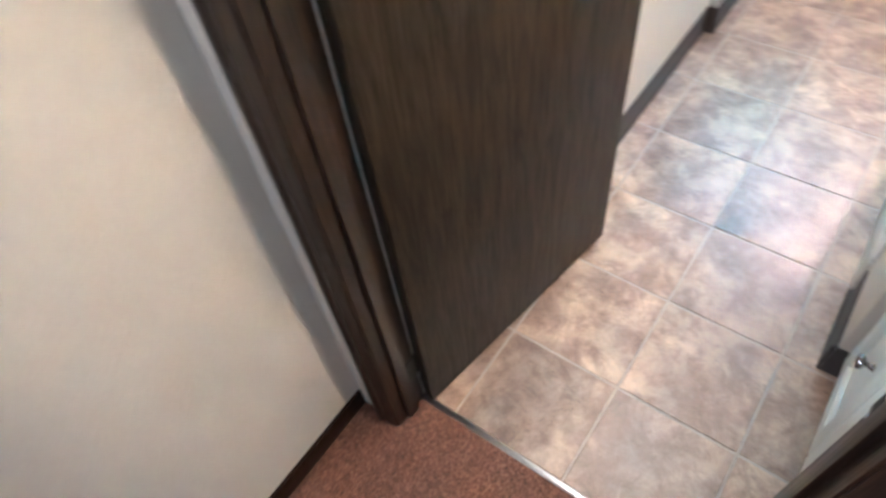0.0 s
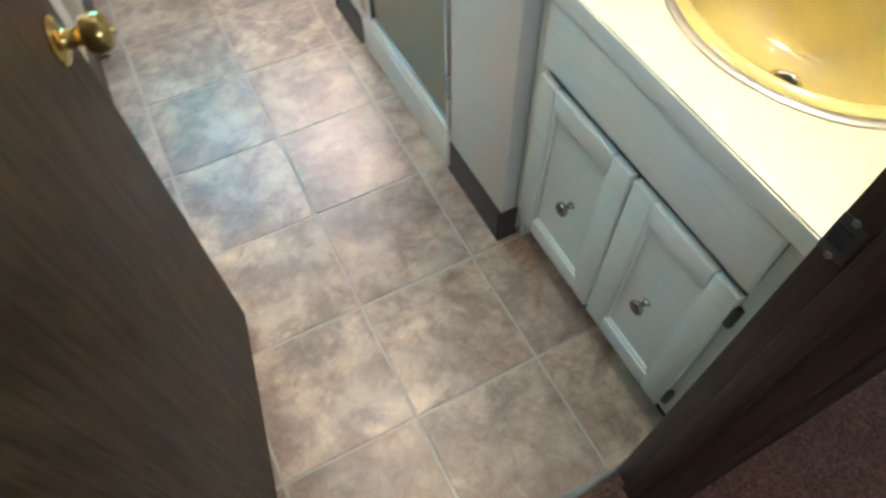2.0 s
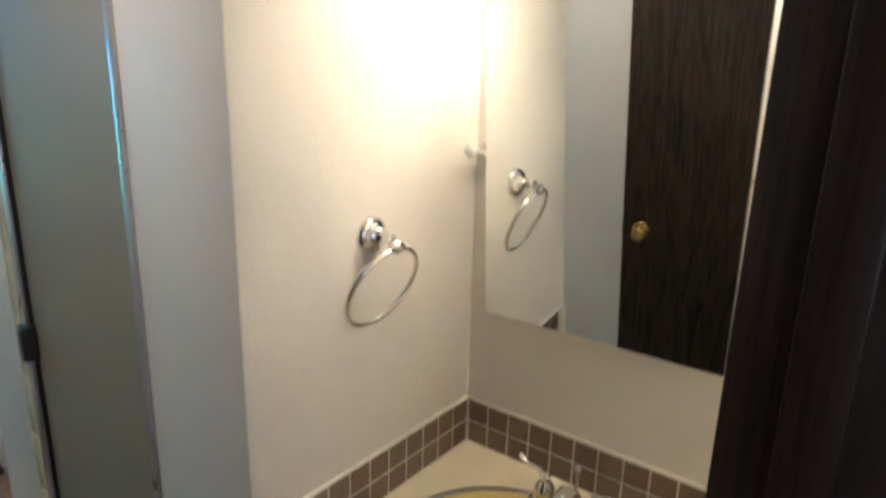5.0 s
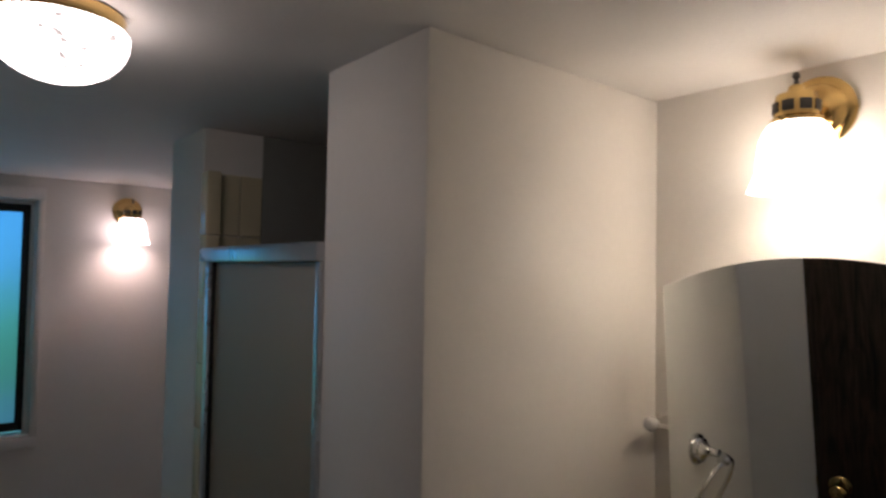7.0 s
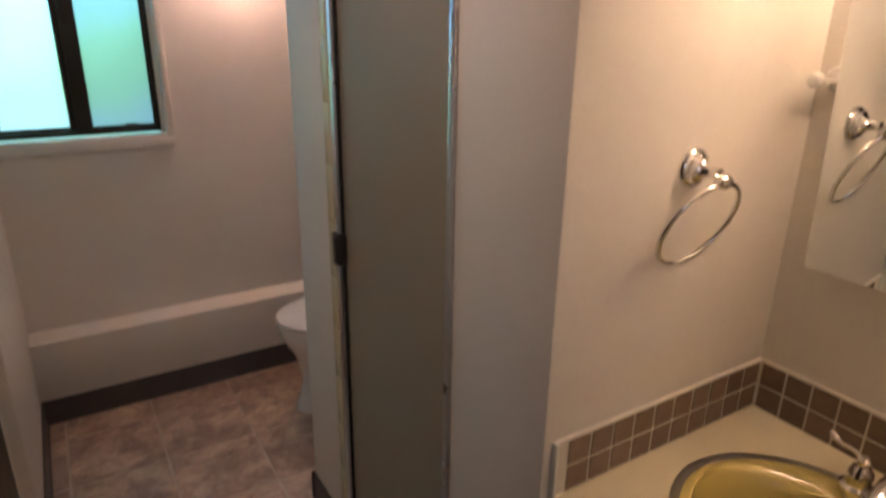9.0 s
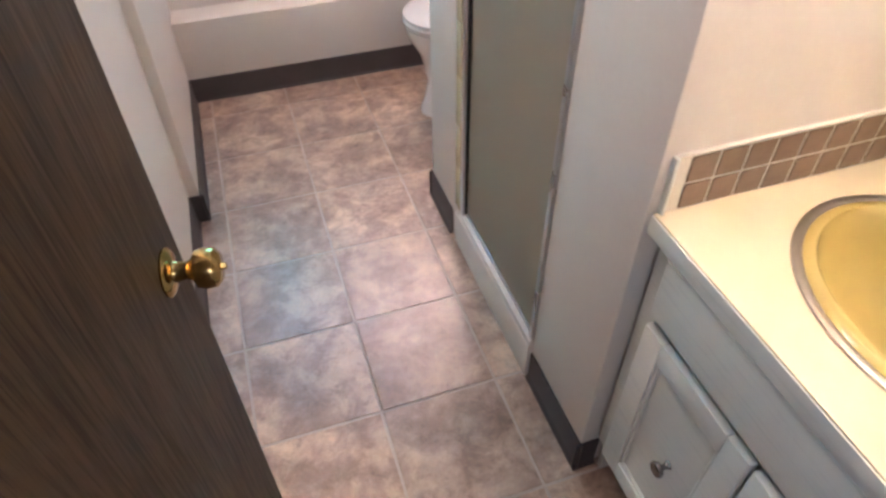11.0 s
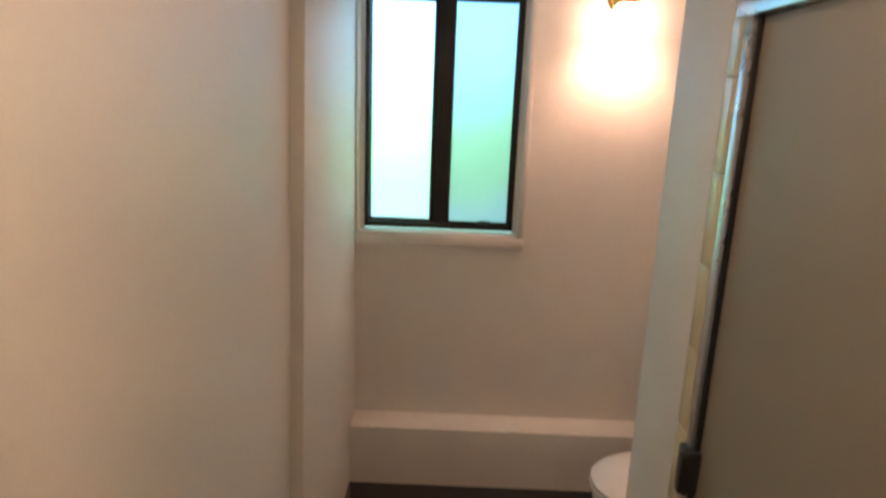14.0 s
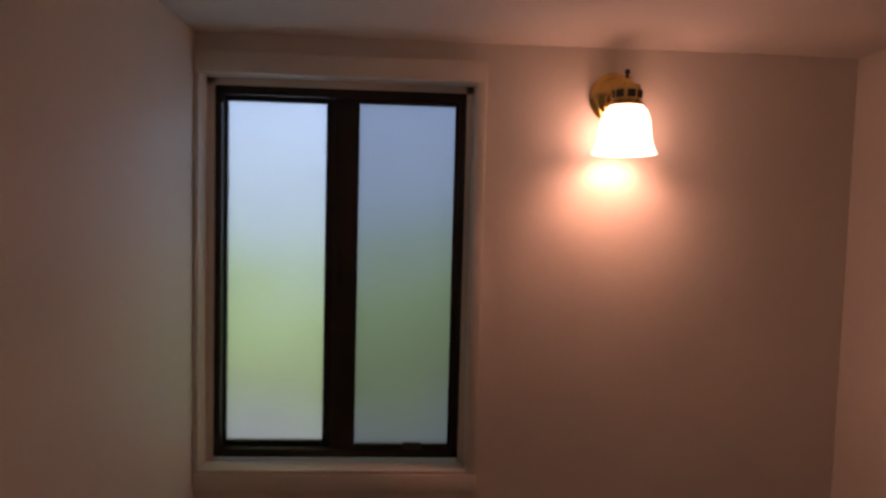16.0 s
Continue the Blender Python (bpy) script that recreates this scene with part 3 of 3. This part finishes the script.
part("drawer_front", box((VX - 0.019, -0.888, 0.632), (VX - 0.001, -0.350, 0.768), 0.006, seg=3), CABINET, van, "pale grey false drawer front")
for y0, y1, ky in ((-0.630, -0.350, -0.507), (-0.888, -0.637, -0.758)):
    d = panel_door(y0, y1, 0.150, 0.608)
    part("knob", lathe([(0, 0), (0.009, 0), (0.007, 0.003), (0.005, 0.010), (0.006, 0.015), (0.014, 0.019), (0.0165, 0.024), (0.015, 0.029), (0.008, 0.032), (0, 0.032)], 24, pose(VX - 0.010, ky, 0.378, 0, -90, 0)), DARKCHROME, d, "dark chrome round knob")
for z in (0.205, 0.556):
    part("hinge", box((VX - 0.016, -0.901, z - 0.026), (VX - 0.001, -0.887, z + 0.026), 0.004), DARKMETAL, van, "dark metal hinge")

# counter with an oval hole for the basin
CX0, CX1, CY0, CY1, CZ = 0.424, MWX - 0.001, -0.944, -0.297, 0.817
SX, SYC, RX, RY = 0.712, -0.613, 0.207, 0.250


def counter_mesh():
    bm = bmesh.new()
    seg = 64
    loops = []
    for z in (CZ, CZ - 0.038):
        oval, edge = [], []
        for i in range(seg):
            a = 2 * math.pi * i / seg
            c, s = math.cos(a), math.sin(a)
            oval.append(bm.verts.new((SX + (RX - 0.012) * c, SYC + (RY - 0.012) * s, z)))
            k = min((CX1 - SX if c > 0 else SX - CX0) / max(abs(c), 1e-6), (CY1 - SYC if s > 0 else SYC - CY0) / max(abs(s), 1e-6))
            edge.append(bm.verts.new((SX + k * c, SYC + k * s, z)))
        loops.append((oval, edge))
    (o1, e1), (o2, e2) = loops
    for i in range(seg):
        j = (i + 1) % seg
        bm.faces.new((o1[i], o1[j], e1[j], e1[i]))
        bm.faces.new((o2[j], o2[i], e2[i], e2[j]))
        bm.faces.new((o1[j], o1[i], o2[i], o2[j]))
    # square off the corners
    for x, y in ((CX0, CY0), (CX0, CY1), (CX1, CY0), (CX1, CY1)):
        near = min(range(seg), key=lambda i: (e1[i].co.x - x) ** 2 + (e1[i].co.y - y) ** 2)
        for e, z in ((e1, CZ), (e2, CZ - 0.038)):
            e[near].co.x, e[near].co.y = x, y
    for i in range(seg):
        j = (i + 1) % seg
        bm.faces.new((e1[i], e1[j], e2[j], e2[i]))
    return bm


ct = thing("countertop", "cream laminate vanity counter with a pale grey edge", "countertop")
part("slab", counter_mesh(), COUNTER, ct)
part("front_edge", box((CX0 - 0.003, CY0, CZ - 0.040), (CX0, CY1, CZ - 0.003), 0.001), CABINET, ct, "pale grey front edge")

basin = thing("wash_basin", "oval harvest-gold enamel drop-in basin with a steel rim", "sink")
part("rim_ring", lathe([(1.0, 0.0), (1.0, 0.0035), (0.985, 0.005), (0.945, 0.005), (0.93, 0.0035), (0.93, 0.0)], 72, pose(SX, SYC, CZ), sx=RX, sy=RY), STEEL, basin, "dull steel mounting ring")


def bowl():
    """Flat rim, with the bowl set towards the front so that the back deck carries the tap."""
    bm = bmesh.new()
    seg = 72
    rows = [(0.935, 0.004, 0.0, 1.0), (0.90, 0.010, 0.0, 1.0), (0.86, 0.011, 0.05, 1.0), (0.865, 0.008, 0.5, 0.88), (0.845, -0.002, 0.7, 0.84), (0.815, -0.028, 0.7, 0.83), (0.755, -0.068, 0.5, 0.85),
            (0.66, -0.105, 0.1, 0.88), (0.50, -0.132, -0.4, 0.93), (0.32, -0.146, -0.8, 1.0), (0.17, -0.152, -0.95, 1.1), (0.085, -0.156, -1.0, 1.2)]
    rings = []
    for r, z, sh_, kx in rows:
        rings.append([bm.verts.new((SX - 0.026 * sh_ + RX * r * kx * math.cos(2 * math.pi * i / seg), SYC + RY * r * math.sin(2 * math.pi * i / seg), CZ + z)) for i in range(seg)])
    for a, b in zip(rings, rings[1:]):
        for i in range(seg):
            bm.faces.new((a[i], a[(i + 1) % seg], b[(i + 1) % seg], b[i]))
    bm.faces.new(rings[-1])
    return bm


part("bowl", bowl(), GOLD, basin, "glossy harvest-gold bowl")
dm = pose(SX + 0.026, SYC, CZ - 0.155)
dn = part("drain", lathe([(0.030, 0), (0.030, 0.003), (0.024, 0.005), (0.020, 0.002), (0.019, 0.0)], 32, dm), CHROME, basin, "chrome drain ring")
part("stopper", lathe([(0.017, 0.001), (0.017, 0.006), (0.012, 0.009), (0, 0.010)], 28, dm), DARKMETAL, dn)
part("overflow", lathe([(0.007, 0), (0.007, 0.002), (0.003, 0.002), (0, 0.0)], 16, pose(SX - 0.155, SYC, CZ - 0.04, 0, 70, 0)), CHROME, basin)

tap = thing("faucet", "chrome centre-set faucet with two lever handles", "faucet", place=(0.862, SYC, CZ + 0.010))
part("base", lathe([(0, 0), (0.080, 0), (0.080, 0.012), (0.072, 0.020), (0, 0.022)], 40, sx=0.34, sy=1.0), CHROME, tap)
for s in (1, -1):
    h = part("handle", lathe([(0, 0.016), (0.027, 0.016), (0.0275, 0.022), (0.021, 0.028), (0.0205, 0.036), (0.0185, 0.050), (0.012, 0.060), (0.0095, 0.066), (0.011, 0.071), (0.006, 0.077), (0, 0.078)], 28, pose(0, 0.052 * s, 0)), CHROME, tap)
    part("lever", tube([(0.0, 0.052 * s, 0.068), (0.004, 0.066 * s, 0.075), (0.009, 0.080 * s, 0.074), (0.014, 0.094 * s, 0.070), (0.018, 0.106 * s, 0.072), (0.021, 0.116 * s, 0.077), (0.022, 0.120 * s, 0.078)], [0.005, 0.0046, 0.0042, 0.004, 0.0052, 0.0062, 0.003], 10), CHROME, h)
part("spout", tube([(-0.002, 0, 0.016), (-0.002, 0, 0.040), (-0.016, 0, 0.058), (-0.040, 0, 0.058), (-0.066, 0, 0.046), (-0.084, 0, 0.032), (-0.087, 0, 0.022)], [0.022, 0.022, 0.021, 0.018, 0.0155, 0.015, 0.0135], 18), CHROME, tap)
part("spout_cap", lathe([(0.019, 0.040), (0.019, 0.050), (0.014, 0.058), (0.009, 0.064), (0, 0.066)], 24, pose(0.004, 0, 0)), CHROME, tap)
part("lift_rod", lathe([(0, 0.02), (0.0025, 0.02), (0.0025, 0.088), (0.006, 0.092), (0.007, 0.097), (0.004, 0.102), (0, 0.103)], 14, pose(0.026, 0, 0)), CHROME, tap)

# tiled splash
splash = thing("tile_splash", "two rows of taupe square tiles with white grout", "backsplash", kind="structure")
TP, TZ = 0.0515, 0.0510
part("grout_bed", box((0.436, AY0 - 0.005, CZ), (MWX - 0.0005, AY0 - 0.0005, CZ + 0.1035)), GROUT, splash, "white grout bed")
part("grout_bed", box((MWX - 0.0045, -0.937, CZ), (MWX - 0.0005, AY0 - 0.005, CZ + 0.1035)), GROUT, splash, "white grout bed")
part("end_trim", box((0.430, AY0 - 0.012, CZ), (0.437, AY0, CZ + 0.107), 0.002), CABINET, splash, "pale grey painted end strip")
part("caulk", box((0.436, AY0 - 0.008, CZ + 0.1035), (MWX - 0.0005, AY0, CZ + 0.108), 0.002), TRIM, splash)
part("caulk", box((MWX - 0.007, -0.937, CZ + 0.1035), (MWX - 0.0005, AY0 - 0.008, CZ + 0.108), 0.002), TRIM, splash)
m_a = mesh_of("tile", box((0, -0.0025, 0), (TP - 0.0035, 0, TZ - 0.0035), 0.0015, seg=1), TILE)
m_b = mesh_of("tile", box((-0.0025, 0, 0), (0, TP - 0.0035, TZ - 0.0035), 0.0015, seg=1), TILE)
for r in range(2):
    for i in range(11):
        if 0.438 + (i + 1) * TP < MWX + 0.002:
            o = new("tile", m_a)
            o.parent, o.location = splash, (MWX - 0.006 - (i + 1) * TP + 0.0015, AY0 - 0.0045, CZ + 0.002 + r * TZ)
    for i in range(12):
        o = new("tile", m_b)
        o.parent, o.location = splash, (MWX - 0.004, AY0 - 0.0095 - (i + 1) * TP + 0.0015, CZ + 0.002 + r * TZ)

# pivoting mirror with an arched top, leaning forward between two side brackets
MIW, MIB, MIT, MARCH = 0.228, -0.321, 0.252, 0.048
MPY, MPZ, MOUT = -0.594, 1.474, 0.069


def mirror_mesh(x, grow=0.0, thick=0.006):
    """The arched sheet about its pivot, facing -x."""
    bm = bmesh.new()
    line = [(-MIW - grow, MIB - grow), (MIW + grow, MIB - grow)]
    for i in range(25):
        u = i / 24
        line.append(((MIW + grow) * (1 - 2 * u), MIT + grow + MARCH * (1 - (2 * u - 1) ** 2)))
    a = [bm.verts.new((x, y, z)) for y, z in line]
    b = [bm.verts.new((x + thick, y, z)) for y, z in line]
    bm.faces.new(a)
    bm.faces.new(b)
    for i in range(len(a)):
        j = (i + 1) % len(a)
        bm.faces.new((a[i], a[j], b[j], b[i]))
    return bm


mir = thing("mirror", "frameless tilting mirror with an arched top on chrome brackets", "mirror")
lean = pose(MWX - MOUT, MPY, MPZ, 0, -4.4, 1.25)
sheet = part("glass", mirror_mesh(0.0, -0.0005, 0.0044), MIRROR, mir, "clear silvered glass")
sheet.matrix_local = lean
back = part("backing", mirror_mesh(0.0048, 0.0, 0.0035), DARKMETAL, mir)
back.matrix_local = lean
for y, inner in ((-0.327, -0.364), (-0.861, -0.824)):
    br = part("bracket", lathe([(0, 0), (0.020, 0), (0.019, 0.005), (0.012, 0.010), (0.007, 0.016), (0.006, 0.045), (0.010, 0.048), (0.010, 0.053), (0, 0.054)], 24, pose(MWX, y, MPZ, 0, -90, 0)), CHROME, mir, "chrome pivot bracket")
    part("tip", lathe([(0, 0.052), (0.008, 0.053), (0.013, 0.060), (0.013, 0.068), (0.009, 0.076), (0, 0.079)], 24, pose(MWX, y, MPZ, 0, -90, 0)), PORCELAIN, br, "glossy white tip")
    part("pivot_pin", tube([(MWX - 0.062, y, MPZ), (MWX - 0.062, inner, MPZ)], 0.0045, 10), CHROME, br)

# towel ring
tr = thing("towel_ring", "chrome towel ring on a round wall plate", "towel ring", place=(0.676, AY0, 1.346))
part("wall_plate", lathe([(0, 0), (0.033, 0), (0.033, 0.004), (0.029, 0.010), (0.024, 0.012), (0.024, 0.017), (0.016, 0.022), (0.010, 0.030), (0.009, 0.050), (0, 0.05)], 36, pose(0, 0, 0, 90, 0, 0)), CHROME, tr)
part("post_ball", lathe([(0, -0.015), (0.009, -0.012), (0.013, -0.004), (0.013, 0.004), (0.009, 0.012), (0, 0.015)], 24, pose(0, -0.058, -0.010, 0, 90, 0)), CHROME, tr)
RR, TH = 0.079, radians(23)
part("ring", tube([(RR * math.sin(2 * math.pi * i / 56), -0.058 + RR * (1 - math.cos(2 * math.pi * i / 56)) * math.sin(TH), -0.014 - RR * (1 - math.cos(2 * math.pi * i / 56)) * math.cos(TH)) for i in range(56)], 0.0048, 10, closed=True), CHROME, tr)


# ---- lamps ----
def sconce(name, label, glass):
    """A brass wall lamp that faces local -y, with a bell-shaped opal shade open below."""
    ob = thing(name, label, "wall lamp", group="brass wall lamps")
    part("wall_plate", lathe([(0, 0), (0.056, 0), (0.057, 0.006), (0.050, 0.012), (0.044, 0.013), (0.040, 0.020), (0.024, 0.026), (0, 0.027)], 40, pose(0, 0, 0, 90, 0, 0)), BRASS, ob)
    part("arm", tube([(0, -0.02, 0), (0, -0.045, 0.002), (0, -0.075, 0.008), (0, -0.088, -0.002)], 0.009, 12), BRASS, ob)
    hol = part("holder", lathe([(0, 0.026), (0.010, 0.024), (0.014, 0.014), (0.028, 0.010), (0.031, -0.004), (0.031, -0.024), (0.036, -0.028), (0.036, -0.036), (0.030, -0.038), (0, -0.038)], 32, pose(0, -0.088, 0.002)), BRASS, ob)
    # Raised dark patches stand in for the shade inside the gallery's openings
    for k in range(8):
        a = 2 * math.pi * k / 8
        slot_shade = box((0.0300, -0.0085, -0.016), (0.0322, 0.0085, 0.000), 0.0008)
        bmesh.ops.transform(slot_shade, matrix=pose(0, -0.088, 0.000, 0, 0, math.degrees(a)), verts=slot_shade.verts)
        part("slot_shade", slot_shade, DARKMETAL, hol, "dark patch for the shade in a gallery slot")
    for k in range(3):
        a = 2 * math.pi * k / 3 + 0.5
        part("thumb_screw", tube([(0.034 * math.cos(a), -0.088 + 0.034 * math.sin(a), -0.030), (0.046 * math.cos(a), -0.088 + 0.046 * math.sin(a), -0.030)], [0.003, 0.005], 8), BRASS, hol)
    part("finial", lathe([(0, 0.024), (0.004, 0.026), (0.003, 0.034), (0.006, 0.038), (0.004, 0.044), (0, 0.046)], 14, pose(0, -0.088, 0.002)), DARKMETAL, hol)
    part("shade", lathe([(0.028, -0.030), (0.036, -0.034), (0.046, -0.046), (0.052, -0.064), (0.055, -0.090), (0.058, -0.112), (0.065, -0.130), (0.0685, -0.136), (0.0655, -0.136), (0.062, -0.130), (0.055, -0.112), (0.052, -0.090),
                         (0.049, -0.064), (0.043, -0.048), (0.034, -0.037)], 40, pose(0, -0.088, 0.002)), glass, ob, "glowing opal glass bell shade")
    return ob


sconce("wall_lamp", "brass wall lamp with a glowing bell glass shade beside the window", SHADE).matrix_world = pose(0.549, NY, 1.972)
sconce("wall_lamp", "brass wall lamp with a glowing bell shade above the mirror", BRIGHTSHADE).matrix_world = pose(MWX, -0.585, 2.008, 0, 0, -90)

cl = thing("ceiling_lamp", "small flush ceiling lamp with an etched glass dome", "ceiling lamp", place=(0.016, 0.0, H))
part("brass_band", lathe([(0, -0.001), (0.078, -0.001), (0.080, -0.006), (0.077, -0.022), (0.070, -0.024), (0, -0.024)], 48), BRASS, cl, "brass band")
part("dome", lathe([(0.074, -0.020), (0.081, -0.022), (0.085, -0.027)] + [(0.085 * math.cos(radians(a)), -0.034 - 0.062 * math.sin(radians(a))) for a in range(0, 90, 9)] + [(0, -0.096)], 64), DOME, cl, "glowing etched white glass dome")

fan = thing("vent_fan", "square white ceiling vent with a dark grille", "vent", place=(-0.325, 0.41, H))
part("frame", box((-0.082, -0.12, -0.030), (-0.062, 0.12, -0.001), 0.003), WHITEPLASTIC, fan)
part("frame", box((0.062, -0.12, -0.030), (0.082, 0.12, -0.001), 0.003), WHITEPLASTIC, fan)
part("frame", box((-0.062, -0.12, -0.030), (0.062, -0.10, -0.001), 0.003), WHITEPLASTIC, fan)
part("frame", box((-0.062, 0.10, -0.030), (0.062, 0.12, -0.001), 0.003), WHITEPLASTIC, fan)
# Thin black sheet puts the shade inside the vent into colour
part("cavity_shade", box((-0.062, -0.10, -0.008), (0.062, 0.10, -0.001)), BLACK, fan)
for i in range(8):
    part("slat", box((-0.062, -0.092 + i * 0.024, -0.024), (0.062, -0.086 + i * 0.024, -0.008), 0.001), DARKMETAL, fan)

# ---- toilet ----
wc = thing("toilet", "white porcelain toilet with the lid closed", "toilet", place=(0, 1.352, 0))


def oval_stack(rows, seg=40):
    """Rows of (x0, x1, half width, z): egg-shaped rings, from low to high."""
    bm = bmesh.new()
    rings = []
    for x0, x1, w, z in rows:
        c, h = (x0 + x1) / 2, (x1 - x0) / 2
        ring = []
        for i in range(seg):
            a = 2 * math.pi * i / seg
            ca, sa = math.cos(a), math.sin(a)
            ring.append(bm.verts.new((c + h * ca, w * math.copysign(abs(sa) ** 0.9, sa) * (1 + 0.10 * ca), z)))
        rings.append(ring)
    for a, b in zip(rings, rings[1:]):
        for i in range(seg):
            bm.faces.new((a[i], a[(i + 1) % seg], b[(i + 1) % seg], b[i]))
    bm.faces.new(rings[0])
    bm.faces.new(rings[-1])
    return bm


part("bowl", oval_stack([(0.525, 1.06, 0.125, 0.0), (0.528, 1.06, 0.124, 0.02), (0.545, 1.05, 0.112, 0.06), (0.56, 1.04, 0.108, 0.14), (0.545, 1.03, 0.112, 0.20), (0.53, 1.01, 0.150, 0.26), (0.492, 0.99, 0.174, 0.32), (0.478, 0.98, 0.182, 0.355), (0.476, 0.98, 0.183, 0.378), (0.486, 0.97, 0.176, 0.385)]), PORCELAIN, wc)
part("seat", oval_stack([(0.472, 0.93, 0.184, 0.388), (0.468, 0.93, 0.188, 0.393), (0.468, 0.93, 0.188, 0.402), (0.474, 0.93, 0.184, 0.407)]), PORCELAIN, wc, "white toilet seat")
part("lid", oval_stack([(0.474, 0.93, 0.184, 0.410), (0.469, 0.93, 0.188, 0.414), (0.470, 0.93, 0.187, 0.424), (0.490, 0.92, 0.174, 0.432), (0.55, 0.88, 0.13, 0.436)]), PORCELAIN, wc, "closed white lid")
tk = part("tank", box((0.925, -0.235, 0.40), (1.110, 0.235, 0.745), 0.022, seg=3), PORCELAIN, wc)
part("tank_lid", box((0.912, -0.245, 0.748), (1.116, 0.245, 0.782), 0.012, seg=3), PORCELAIN, tk)
part("flush_lever", tube([(0.925, -0.17, 0.70), (0.908, -0.17, 0.70), (0.902, -0.13, 0.695), (0.902, -0.09, 0.692)], 0.006, 8), CHROME, tk)

# ---- vinyl floor, tile by tile ----
vin = thing("floor", "mottled brown stone-pattern vinyl floor in square tiles", "floor", kind="structure")
T = 0.32
cells = {}
for j in range(-3, 6):
    y0, y1 = max(j * T, -0.938), min((j + 1) * T, 1.752)
    for i in range(-2, 4):
        x0, x1 = max(i * T, WX), i * T + T
        x1 = min(x1, EX if j >= 2 else 0.50)
        if x1 - x0 < 0.01 or y1 - y0 < 0.01:
            continue
        key = (round(x1 - x0, 3), round(y1 - y0, 3))
        if key not in cells:
            cells[key] = mesh_of("tile", box((0.0036, 0.0036, -0.004), (key[0] - 0.0036, key[1] - 0.0036, 0.0), 0.0012, seg=1), VINYL)
        o = new("tile", cells[key])
        o.parent, o.location = vin, (x0, y0, 0)
